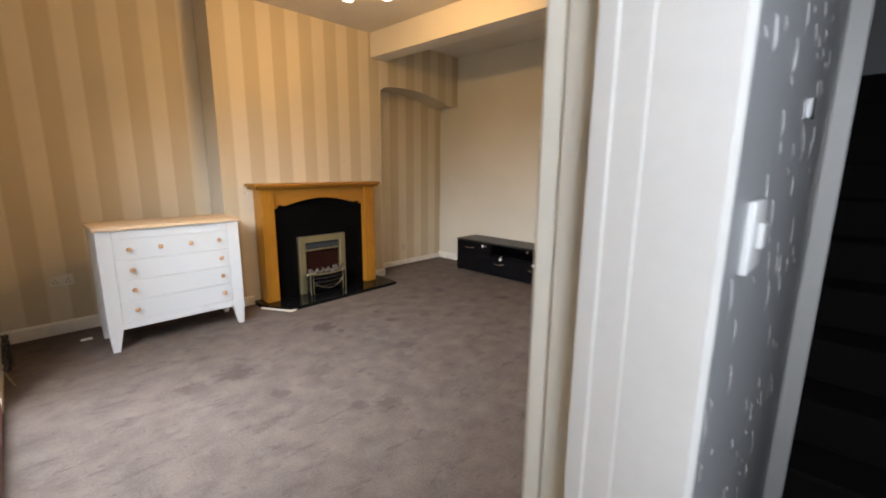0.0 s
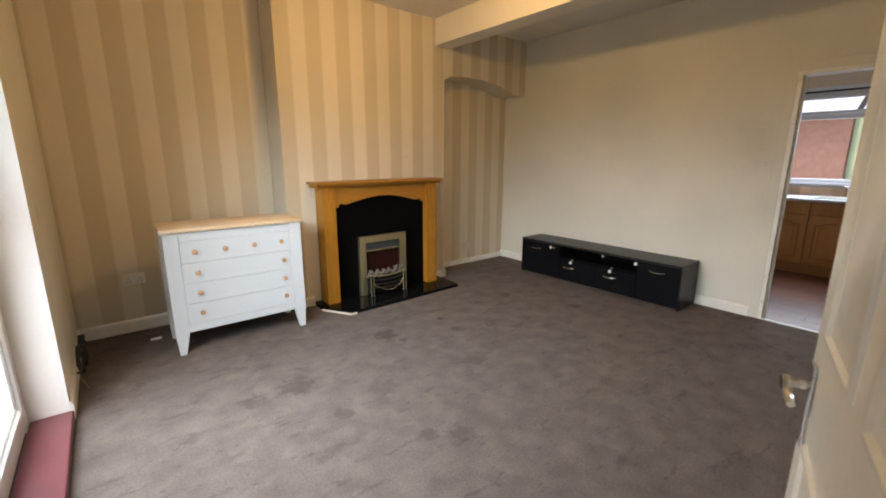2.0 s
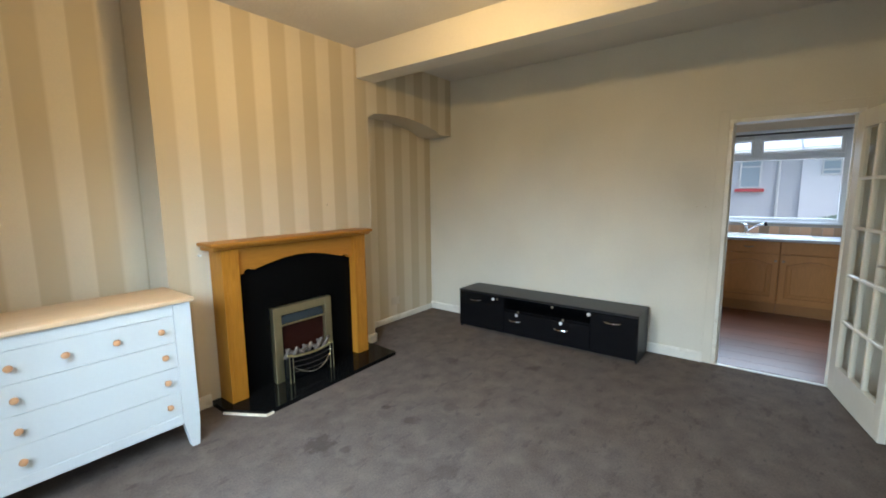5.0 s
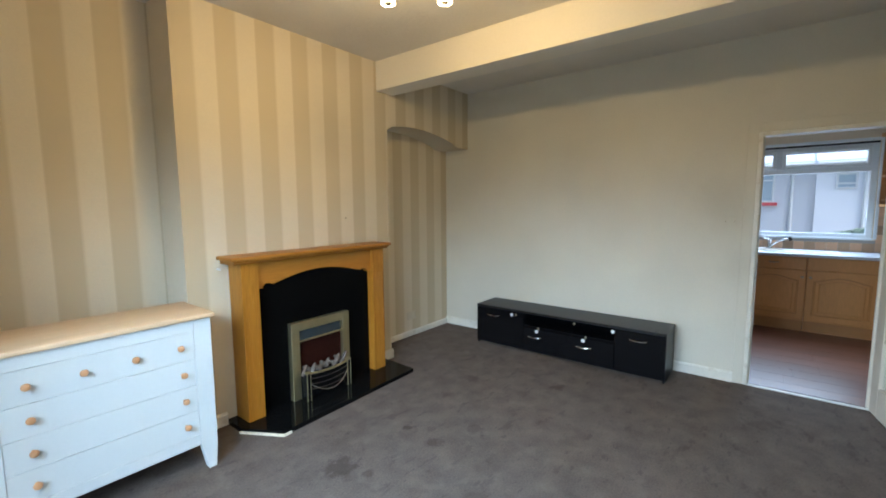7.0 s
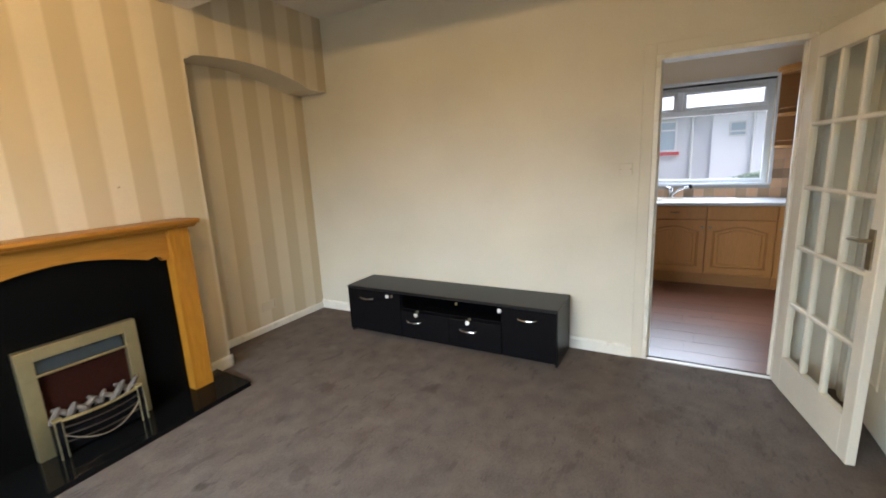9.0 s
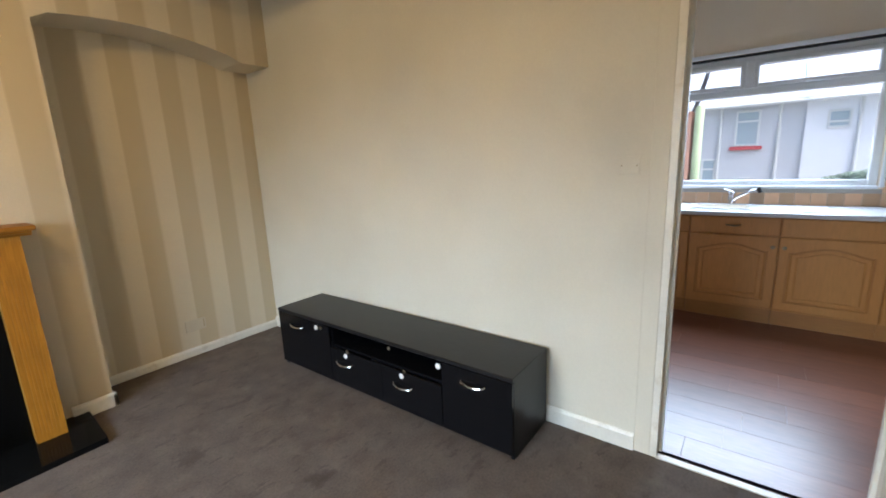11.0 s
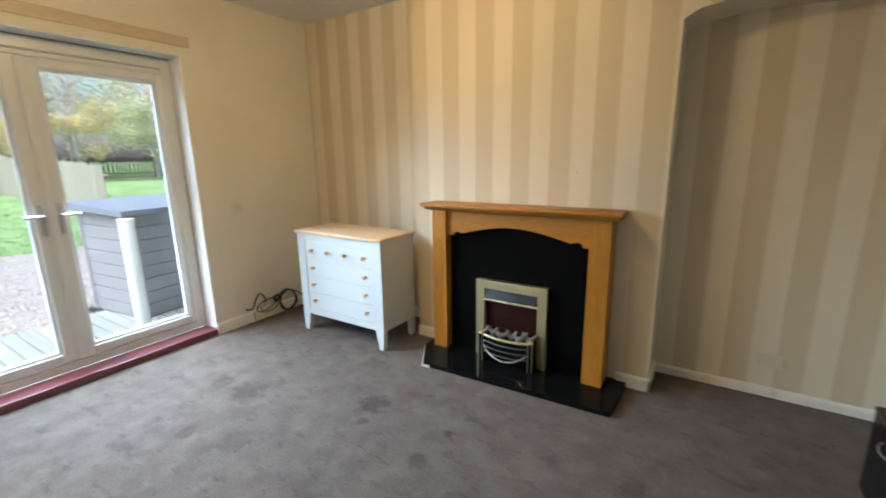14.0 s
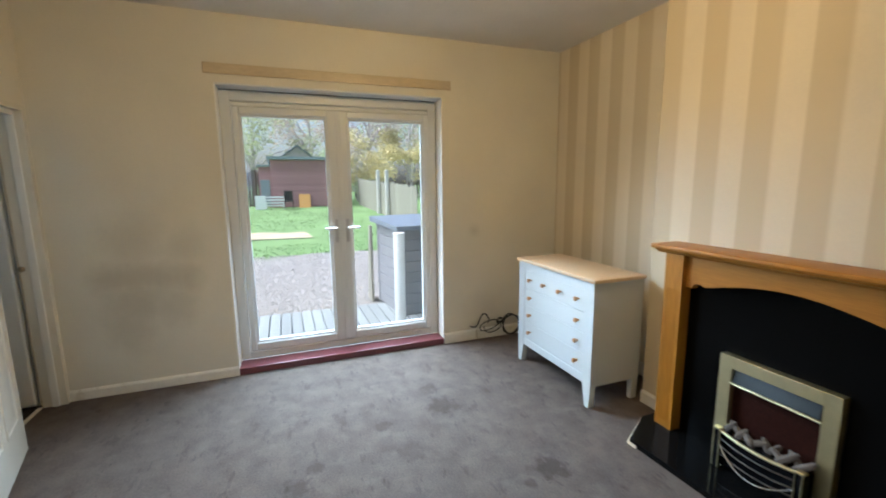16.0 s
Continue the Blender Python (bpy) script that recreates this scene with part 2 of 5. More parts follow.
BEECH = mat("beech_kitchen_wood", (0.52, 0.232, 0.062), 0.4, grain=0.1, grain_scale=20, blotch=0.05, stretch=(6, 6, 0.6))
# beech darkened for the shading lines round the door panels
BEECH_MID = mat("groove_shade_beech", (0.43, 0.185, 0.048), 0.45, grain=0.1, grain_scale=20, stretch=(6, 6, 0.6))
# beech darkened to hold the shade on the plinth and inside the shelf unit
BEECH_SHADED = mat("shaded_beech", (0.38, 0.165, 0.045), 0.5, grain=0.1, grain_scale=20, stretch=(6, 0.6, 6))
COUNTER = mat("pale_worktop", (0.62, 0.63, 0.65), 0.25, grain=0.06, grain_scale=200)
STEEL = mat("brushed_steel", (0.5, 0.51, 0.53), 0.35, 1.0)
PLANK = mat("red_brown_laminate_plank", (0.18, 0.07, 0.042), 0.32, spec=0.7, grain=0.2, grain_scale=14, blotch=0.1, random_value=0.18, stretch=(7, 0.7, 7))
TILE = mat("beige_terracotta_tile", (0.6, 0.37, 0.22), 0.3, random_value=0.4, blotch=0.06, blotch_scale=14)
GROUT = mat("grey_grout", (0.45, 0.41, 0.36), 0.8)
KWALL = mat("peach_kitchen_wall", (0.87, 0.73, 0.56), 0.6, blotch=0.04, bump=0.08)
GLASS = bpy.data.materials.new("window_glass")
GLASS.use_nodes = True
_g = GLASS.node_tree
_g.nodes.clear()
_o = _g.nodes.new("ShaderNodeOutputMaterial")
_tr, _gl, _mx = _g.nodes.new("ShaderNodeBsdfTransparent"), _g.nodes.new("ShaderNodeBsdfGlossy"), _g.nodes.new("ShaderNodeMixShader")
_tr.inputs[0].default_value = (0.95, 0.97, 0.97, 1)
_gl.inputs["Roughness"].default_value = 0.02
_lw = _g.nodes.new("ShaderNodeLayerWeight")
_lw.inputs[0].default_value = 0.5
_fr = m_node(_g, "ADD", m_node(_g, "MULTIPLY", m_node(_g, "POWER", _lw.outputs["Facing"], 5.0), 0.5), 0.03)
_g.links.new(_fr, _mx.inputs[0]), _g.links.new(_tr.outputs[0], _mx.inputs[1]), _g.links.new(_gl.outputs[0], _mx.inputs[2])
_g.links.new(_mx.outputs[0], _o.inputs[0])
BULB = bpy.data.materials.new("lit_bulb")
BULB.use_nodes = True
BULB.node_tree.nodes["Principled BSDF"].inputs["Emission Color"].default_value = (1, 0.68, 0.36, 1)
BULB.node_tree.nodes["Principled BSDF"].inputs["Emission Strength"].default_value = 8

# ---- mesh tools ----


def bx(bm, x0, x1, y0, y1, z0, z1, bevel=0.0, seg=1):
    r = bmesh.ops.create_cube(bm, size=1)
    bmesh.ops.scale(bm, vec=(x1 - x0, y1 - y0, z1 - z0), verts=r["verts"])
    bmesh.ops.translate(bm, vec=((x0 + x1) / 2, (y0 + y1) / 2, (z0 + z1) / 2), verts=r["verts"])
    if bevel:
        es = list({e for v in r["verts"] for e in v.link_edges})
        bmesh.ops.bevel(bm, geom=es, offset=bevel, segments=seg, affect="EDGES", profile=0.5)
    return bm


def box(*a, **k):
    return bx(bmesh.new(), *a, **k)


def prism(bm, pts, axis, a, b):
    """A polygon of (u, v) points pushed from a to b along an axis: x takes (y, z), y takes (x, z), z takes (x, y)."""
    def p(u, v, w):
        return {"x": (w, u, v), "y": (u, w, v), "z": (u, v, w)}[axis]
    lo, hi = [bm.verts.new(p(u, v, a)) for u, v in pts], [bm.verts.new(p(u, v, b)) for u, v in pts]
    bm.faces.new(lo), bm.faces.new(list(reversed(hi)))
    n = len(pts)
    for i in range(n):
        bm.faces.new((lo[i], hi[i], hi[(i + 1) % n], lo[(i + 1) % n]))
    bmesh.ops.recalc_face_normals(bm, faces=bm.faces[:])
    return bm


def raised(bm, pts, x0, x1, inset):
    """A polygon of (y, z) points at x0 that rises to x1 with sloped edges."""
    cy, cz = sum(p[0] for p in pts) / len(pts), sum(p[1] for p in pts) / len(pts)
    ry, rz = max(abs(p[0] - cy) for p in pts), max(abs(p[1] - cz) for p in pts)
    lo = [bm.verts.new((x0, y, z)) for y, z in pts]
    hi = [bm.verts.new((x1, cy + (y - cy) * (1 - inset / ry), cz + (z - cz) * (1 - inset / rz))) for y, z in pts]
    bm.faces.new(lo), bm.faces.new(list(reversed(hi)))
    n = len(pts)
    for i in range(n):
        bm.faces.new((lo[i], hi[i], hi[(i + 1) % n], lo[(i + 1) % n]))
    bmesh.ops.recalc_face_normals(bm, faces=bm.faces[:])
    return bm


def lathe(bm, profile, m=None, n=16):
    """Turns (radius, height) pairs round z, then moves them by m."""
    rings, made = [], []
    for r, z in profile:
        ring = [bm.verts.new((r * math.cos(6.2832 * i / n), r * math.sin(6.2832 * i / n), z)) for i in range(n)]
        rings.append(ring)
        made += ring
    for a, b in zip(rings, rings[1:]):
        for i in range(n):
            bm.faces.new((a[i], a[(i + 1) % n], b[(i + 1) % n], b[i]))
    bm.faces.new(list(reversed(rings[0]))), bm.faces.new(rings[-1])
    if m is not None:
        bmesh.ops.transform(bm, matrix=m, verts=made)
    return bm


def tube(bm, pts, r, n=8):
    """A round bar along points; r may be a list."""
    pts = [Vector(p) for p in pts]
    rings = []
    for i, p in enumerate(pts):
        d = (pts[min(i + 1, len(pts) - 1)] - pts[max(i - 1, 0)]).normalized()
        q = d.to_track_quat("Z", "Y")
        rad = r[i] if isinstance(r, (list, tuple)) else r
        rings.append([bm.verts.new(p + q @ Vector((rad * math.cos(6.2832 * k / n), rad * math.sin(6.2832 * k / n), 0))) for k in range(n)])
    for a, b in zip(rings, rings[1:]):
        for i in range(n):
            bm.faces.new((a[i], a[(i + 1) % n], b[(i + 1) % n], b[i]))
    bm.faces.new(list(reversed(rings[0]))), bm.faces.new(rings[-1])
    return bm


def curve_pts(a, b, c, n=10):
    a, b, c = Vector(a), Vector(b), Vector(c)
    return [(1 - t) ** 2 * a + 2 * t * (1 - t) * b + t * t * c for t in [i / n for i in range(n + 1)]]


def mesh_of(name, bm, material, smooth=True):
    me = bpy.data.meshes.new(name)
    bm.normal_update()
    bm.to_mesh(me)
    bm.free()
    me.materials.append(material)
    if smooth:
        for p in me.polygons:
            p.use_smooth = True
        me.set_sharp_from_angle(angle=radians(32))
    return me


def root_of(ob):
    while ob.parent:
        ob = ob.parent
    return ob


def part(name, bm, material, parent, label="", local=False, smooth=True):
    """One mesh under a thing or a part; bm is in the world unless local."""
    if not local:
        bm.transform(root_of(parent).matrix_basis.inverted())
    ob = new(name, mesh_of(name, bm, material, smooth))
    ob.parent = parent
    return tagged(ob, label)


def thing(name, label, category, m, group="", kind=""):
    ob = new(name)
    ob.empty_display_size = 0.1
    ob.matrix_basis = m
    return tagged(ob, label, category, group, kind)


def solid(name, bm, material, label, category, kind="", group="", base=None, smooth=True):
    """A thing of one mesh, with its origin at base."""
    if base is not None:
        bm.transform(Matrix.Translation(-Vector(base)))
    ob = new(name, mesh_of(name, bm, material, smooth))
    if base is not None:
        ob.location = base
    return tagged(ob, label, category, group, kind)


def structure(name, bm, material, label, category):
    return solid(name, bm, material, label, category, "structure", smooth=False)


# ---- the living room's shell ----
X0, X1, Y0, Y1, H = -0.18, 4.33, 0.41, 4.44, 2.70
YB, BX0, BX1 = 4.125, 1.31, 3.05
PY0, PY1, PZ = 1.493, 3.237, 2.228       # patio opening
KY0, KY1, KZ = 0.685, 1.43, 1.977        # kitchen doorway
EX0, EX1, EZ = -0.145, 0.438, 2.0       # hall doorway
HF = 0.272                              # the hall's face of that wall
CX0, CX1, CZ = 3.46, 4.20, 1.99         # cupboard door

structure("floor", box(X0 - 0.3, X1 + 0.06, 0.258, Y1 + 0.1, -0.12, 0), CARPET, "worn brown carpet with dark stains", "floor")
bm = bx(bmesh.new(), X0 - 0.33, X0, Y0 - 0.12, PY0, 0, H)
bx(bm, X0 - 0.33, X0, PY1, Y1 + 0.12, 0, H)
bx(bm, X0 - 0.33, X0, PY0, PY1, PZ, H)
bx(bm, X0 - 0.33, X0, -1.6, Y0 - 0.12, 0, H)
wall_west = structure("wall_west", bm, WALL, "cream painted wall with scuffs round the patio doors", "wall")
bm = bx(bmesh.new(), X1, X1 + 0.12, HF, KY0, 0, H)
bx(bm, X1, X1 + 0.12, KY1, Y1 + 0.12, 0, H)
bx(bm, X1, X1 + 0.12, KY0, KY1, KZ, H)
structure("wall_east", bm, WALL, "cream painted wall with a doorway to the kitchen", "wall")
bm = bx(bmesh.new(), EX1, CX0, HF, Y0, 0, H)
bx(bm, X0, EX0, HF, Y0, 0, H)
bx(bm, EX0, EX1, HF, Y0, EZ, H)
bx(bm, CX0, CX1, HF, Y0, CZ, H)
bx(bm, CX1, X1, HF, Y0, 0, H)
structure("wall_south", bm, WALL, "cream painted wall beside the hall door", "wall")
structure("wall_north", box(X0, X1 + 0.12, Y1, Y1 + 0.12, 0, H), PAPER, "beige striped wallpaper in the alcoves", "wall")
bm = box(BX0, BX1, YB, Y1, 0, H)
breast = structure("wall_chimney_breast", bm, PAPER, "chimney breast with beige striped wallpaper", "wall")
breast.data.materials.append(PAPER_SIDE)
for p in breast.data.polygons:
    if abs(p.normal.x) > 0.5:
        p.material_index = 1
# arched bulkhead over the alcove beside the breast
pts = [(BX1, 2.138)]
for i in range(1, 15):
    u = i / 15
    pts.append((BX1 + 1.05 * u, 2.138 + 0.075 * math.sin(math.pi * (0.12 + u * 0.88)) - 0.03 * u))
pts += [(4.12, 2.085), (X1, 2.085), (X1, H), (BX1, H)]
bulk = structure("wall_alcove_arch", prism(bmesh.new(), pts, "y", YB, Y1), PAPER, "arched bulkhead over the alcove, striped wallpaper", "wall")
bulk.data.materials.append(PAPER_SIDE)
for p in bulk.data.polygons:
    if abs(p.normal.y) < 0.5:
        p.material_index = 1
structure("ceiling", box(X0 - 0.3, X1 + 0.12, Y0 - 0.12, Y1 + 0.12, H, H + 0.15), CEIL, "off-white painted ceiling, lightly textured", "ceiling")
structure("ceiling_beam", box(2.92, 3.13, Y0, YB, 2.45, H, bevel=0.004), BEAM, "cream painted boxed ceiling beam", "beam")


def skirting(name, a, b, inward, h=0.085, t=0.016):
    """A baseboard from a to b, with a chamfered top edge, on the side that inward points to."""
    a, b, n = Vector((*a, 0)), Vector((*b, 0)), Vector((*inward, 0))
    bm = bmesh.new()
    prof = [(0, 0), (t, 0), (t, h - 0.015), (t * 0.45, h), (0, h)]
    ends = [[bm.verts.new(p + n * u + Vector((0, 0, v))) for u, v in prof] for p in (a, b)]
    bm.faces.new(ends[0]), bm.faces.new(list(reversed(ends[1])))
    for i in range(5):
        bm.faces.new((ends[0][i], ends[1][i], ends[1][(i + 1) % 5], ends[0][(i + 1) % 5]))
    bmesh.ops.recalc_face_normals(bm, faces=bm.faces[:])
    return structure(name, bm, TRIM, "off-white painted skirting board, chipped", "baseboard")


skirting("baseboard_1", (X0, Y1), (BX0, Y1), (0, -1), 0.1)
skirting("baseboard_2", (BX0, YB), (1.50, YB), (0, -1))
skirting("baseboard_3", (2.86, YB), (BX1 + 0.016, YB), (0, -1))
skirting("baseboard_4", (BX1, Y1), (BX1, YB - 0.016), (1, 0))
skirting("baseboard_5", (BX1, Y1), (X1, Y1), (0, -1), 0.06)
skirting("baseboard_6", (X1, KY1 + 0.075), (X1, Y1), (-1, 0))
skirting("baseboard_7", (X0, Y0), (X0, PY0), (1, 0), 0.075)
skirting("baseboard_8", (X0, PY1), (X0, Y1), (1, 0), 0.1)
skirting("baseboard_9", (EX1 + 0.08, Y0), (CX0 - 0.07, Y0), (0, 1))

# door linings and architraves
bm = bx(bmesh.new(), X1 - 0.006, X1 + 0.126, KY1 - 0.022, KY1 + 0.006, 0, KZ + 0.006)
bx(bm, X1 - 0.006, X1 + 0.126, KY0 - 0.006, KY0 + 0.022, 0, KZ + 0.006)
bx(bm, X1 - 0.006, X1 + 0.126, KY0 + 0.022, KY1 - 0.022, KZ - 0.022, KZ + 0.006)
bx(bm, X1 + 0.05, X1 + 0.075, KY1 - 0.036, KY1 - 0.022, 0, KZ - 0.022)
bx(bm, X1 + 0.05, X1 + 0.075, KY0 + 0.022, KY0 + 0.036, 0, KZ - 0.022)
structure("door_frame_kitchen", bm, TRIM, "off-white painted lining of the kitchen doorway", "door frame")
bm = bx(bmesh.new(), X1 - 0.008, X1, KY1 + 0.006, KY1 + 0.075, 0, KZ + 0.075, bevel=0.003)
bx(bm, X1 - 0.008, X1, KY0 - 0.075, KY0 - 0.006, 0, KZ + 0.075, bevel=0.003)
bx(bm, X1 - 0.008, X1, KY0 - 0.006, KY1 + 0.006, KZ + 0.006, KZ + 0.075, bevel=0.003)
structure("trim_kitchen", bm, WALL, "cream painted architrave round the kitchen doorway", "trim")
structure("threshold", box(X1 - 0.012, X1 + 0.024, KY0 + 0.022, KY1 - 0.022, 0.0, 0.007, bevel=0.002), TRIM, "worn pale threshold strip between carpet and laminate", "threshold")

# ---- patio doors ----
structure("window_sill", box(-0.335, X0 + 0.012, PY0 + 0.002, PY1 - 0.002, 0.0, 0.055, bevel=0.006, seg=2), SILL_RED, "glossy red-brown painted timber sill", "sill")


def frame_bars(bm, x0, x1, y0, y1, z0, z1, w, bottom=None, bevel=0.006):
    """A rectangular frame in the plane of y and z, butted at its corners."""
    wb = bottom or w
    bx(bm, x0, x1, y0, y0 + w, z0, z1, bevel)
    bx(bm, x0, x1, y1 - w, y1, z0, z1, bevel)
    bx(bm, x0 + 0.0005, x1 - 0.0005, y0 + w - 0.004, y1 - w + 0.004, z1 - w, z1, bevel)
    bx(bm, x0 + 0.0005, x1 - 0.0005, y0 + w - 0.004, y1 - w + 0.004, z0, z0 + wb, bevel)
    return bm


patio = thing("door_patio", "white plastic double glazed french doors, closed", "patio door", pose(-0.37, 2.367, 0.0), kind="structure")
bm = frame_bars(bmesh.new(), -0.42, -0.338, PY0 + 0.003, PY1 - 0.003, 0.056, PZ - 0.016, 0.075, 0.06)
bx(bm, -0.418, -0.345, PY0 + 0.07, PY1 - 0.07, 2.1, 2.13, 0.004)
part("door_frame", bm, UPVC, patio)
# black strip painted in for the shadow gap between head and frame
part("head_gap_line", box(-0.40, -0.345, PY0 + 0.004, PY1 - 0.004, PZ - 0.0155, PZ - 0.012), RUBBER, patio, "dark strip for the shadow gap under the head")
for k, (a, b) in enumerate(((1.577, 2.364), (2.37, 3.162))):
    lo, hi = (0.05, 0.088) if k == 0 else (0.078, 0.05)
    bm = bx(bmesh.new(), -0.405, -0.332, a, a + lo, 0.118, 2.098, 0.01)
    bx(bm, -0.405, -0.332, b - hi, b, 0.118, 2.098, 0.01)
    bx(bm, -0.4045, -0.3325, a + lo - 0.004, b - hi + 0.004, 2.036, 2.098, 0.01)
    bx(bm, -0.4045, -0.3325, a + lo - 0.004, b - hi + 0.004, 0.118, 0.19, 0.01)
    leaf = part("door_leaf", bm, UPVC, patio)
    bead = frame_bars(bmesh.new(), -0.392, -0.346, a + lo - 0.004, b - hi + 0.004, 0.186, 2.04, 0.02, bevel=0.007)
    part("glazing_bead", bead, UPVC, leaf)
    glass = part("glass_pane", box(-0.374, -0.366, a + lo + 0.006, b - hi - 0.006, 0.198, 2.028), GLASS, leaf)
    glass.visible_shadow = False
    yh = b - 0.045 if k == 0 else a + 0.045
    way = -1 if k == 0 else 1
    bm = box(-0.33, -0.322, yh - 0.014, yh + 0.014, 1.0, 1.2, bevel=0.003)
    tube(bm, [(-0.322, yh, 1.125), (-0.285, yh, 1.125)], 0.009)
    tube(bm, [(-0.285, yh - way * 0.005, 1.125), (-0.28, yh + way * 0.045, 1.127), (-0.285, yh + way * 0.095, 1.125)], 0.0095)
    lathe(bm, [(0.007, 0), (0.007, 0.006)], Matrix.Translation((-0.322, yh, 1.035)) @ pose(0, 0, 0, 0, 90, 0))
    part("handle", bm, STEEL, leaf, "dull chrome lever handle")
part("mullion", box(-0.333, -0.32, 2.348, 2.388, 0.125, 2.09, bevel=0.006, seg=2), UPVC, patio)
# thin added board stands for a discoloured glossy band on the wall
structure("trim_band_board", box(X0, X0 + 0.012, 1.43, 3.32, 2.285, 2.36, bevel=0.003), BROWN_GLOSS, "thin glossy brown board for the discoloured band above the doors", "trim")
structure("window_reveal_lining", box(X0 - 0.165, X0 - 0.001, PY0 + 0.001, PY1 - 0.001, PZ - 0.012, PZ - 0.001), UPVC, "white plastic lining over the patio doors", "trim")
bm = bx(bmesh.new(), X0 - 0.16, X0 + 0.002, PY0 - 0.004, PY0 + 0.004, 0.055, PZ - 0.012)
bx(bm, X0 - 0.16, X0 + 0.002, PY1 - 0.004, PY1 + 0.004, 0.055, PZ - 0.012)
structure("window_reveal_sides", bm, WHITE, "white painted reveals beside the patio doors", "trim")

# ---- fireplace ----
fire = thing("fireplace_surround", "honey oak veneer fire surround with black back panel and hearth", "fireplace", pose(2.19, 4.05, 0))
PF = 3.957
for a, b in ((1.567, 1.68), (2.684, 2.804)):
    plan = [(a, YB - 0.002), (a, PF), (a + 0.018, PF)]
    w = (b - a - 0.036) / 6
    for k in range(6):
        u = a + 0.018 + w * k
        plan += [(u + 0.32 * w, PF), (u + 0.42 * w, PF + 0.0022), (u + 0.58 * w, PF + 0.0022), (u + 0.68 * w, PF)]
    plan += [(b - 0.018, PF), (b, PF), (b, YB - 0.002)]
    shaft = part("pilaster", prism(bmesh.new(), plan, "z", 0.075, 0.885), OAK, fire, "fluted oak pilaster")
    part("pilaster_base", box(a, b, PF, YB - 0.002, 0.032, 0.075), OAK, shaft)
    part("pilaster_head", box(a, b, PF, YB - 0.002, 0.885, 1.085), OAK, shaft)
FA, FB = 1.68, 2.684
half = [(0.0, 0.905), (0.042, 0.905)] + [(0.078 - 0.036 * math.cos(math.pi * k / 8), 0.909 + 0.027 * math.sin(math.pi * k / 8)) for k in range(7)] + [(0.122, 0.926)]
n_arch = 18
arch = [(FA + 0.122 + (FB - FA - 0.244) * k / n_arch, 0.926 + 0.064 * math.sin(math.pi * k / n_arch)) for k in range(1, n_arch)]
pts = [(FA + u, z) for u, z in half] + arch + [(FB - u, z) for u, z in reversed(half)] + [(FB, 1.085), (FA, 1.085)]
part("frieze", prism(bmesh.new(), pts, "y", 3.988, 4.03), OAK_FLAT, fire)
bm = box(1.49, 2.862, 3.912, YB - 0.002, 1.11, 1.135, bevel=0.008, seg=3)
prism(bm, [(3.926, 1.11), (3.93, 1.1), (3.945, 1.094), (3.953, 1.085), (YB - 0.002, 1.085), (YB - 0.002, 1.11)], "x", 1.515, 2.845)
part("mantel_shelf", bm, OAK_FLAT, fire)
part("back_panel", box(FA, FB, 4.03, YB - 0.003, 0.03, 1.0), BLACK_PANEL, fire, "polished black granite back panel")
hearth_pts = [(1.50, YB - 0.002), (1.50, 3.93), (1.65, 3.68), (2.91, 3.72), (2.93, YB - 0.002)]
hearth = part("hearth", prism(bmesh.new(), hearth_pts, "z", 0.0, 0.032), BLACK_STONE, fire, "black granite hearth with a chipped pale edge")
part("chipped_edge", prism(bmesh.new(), [(1.488, 3.935), (1.497, 3.93), (1.647, 3.678), (1.70, 3.68), (1.70, 3.674), (1.643, 3.67)], "z", 0.0, 0.016), RAW_BOARD, hearth, "pale chipped board edge")

ef = thing("electric_fire", "inset electric coal-effect fire with brass trim", "fire", pose(2.175, 4.0, 0.032))
bm = bmesh.new()
for a, b, c, d in ((1.915, 1.98, 0.032, 0.608), (2.37, 2.434, 0.032, 0.608), (1.98, 2.37, 0.546, 0.608)):
    bx(bm, a, b, 3.985, 4.03, c, d, bevel=0.0015)
part("trim_frame", bm, BRASS, ef, "satin brass frame")
part("smoked_panel", prism(bmesh.new(), [(4.012, 0.545), (3.99, 0.475), (3.995, 0.472), (4.018, 0.545)], "x", 1.982, 2.358), SMOKED, ef, "smoked glass heater panel")
part("brass_rail", tube(bmesh.new(), [(1.975, 3.985, 0.468), (2.375, 3.985, 0.468)], 0.007), BRASS, ef)
part("fire_back", box(1.98, 2.37, 4.018, 4.028, 0.032, 0.548), DARK_RED, ef, "dark red fire back")
rnd = random.Random(21)
for k in range(11):
    u = 2.005 + 0.034 * k
    lean, y = (-1) ** k * (0.02 + 0.025 * rnd.random()), 3.945 + 0.035 * rnd.random()
    p0, p1 = Vector((u - lean, y, 0.205)), Vector((u + lean, y + 0.015, 0.255 + 0.035 * rnd.random()))
    pm = (p0 + p1) / 2 + Vector((0.006 * rnd.random(), 0, 0.004))
    part("coal", tube(bmesh.new(), [p0, p0 * 0.7 + pm * 0.3, pm, p1 * 0.7 + pm * 0.3, p1], [0.012, 0.017, 0.014 + 0.005 * rnd.random(), 0.013, 0.006], 7), COAL, ef, "ash-grey ceramic log piece")
fret = part("fret", box(1.985, 2.365, 3.93, 4.016, 0.04, 0.215, bevel=0.01), BLACK_GLOSS, ef, "black fire basket")
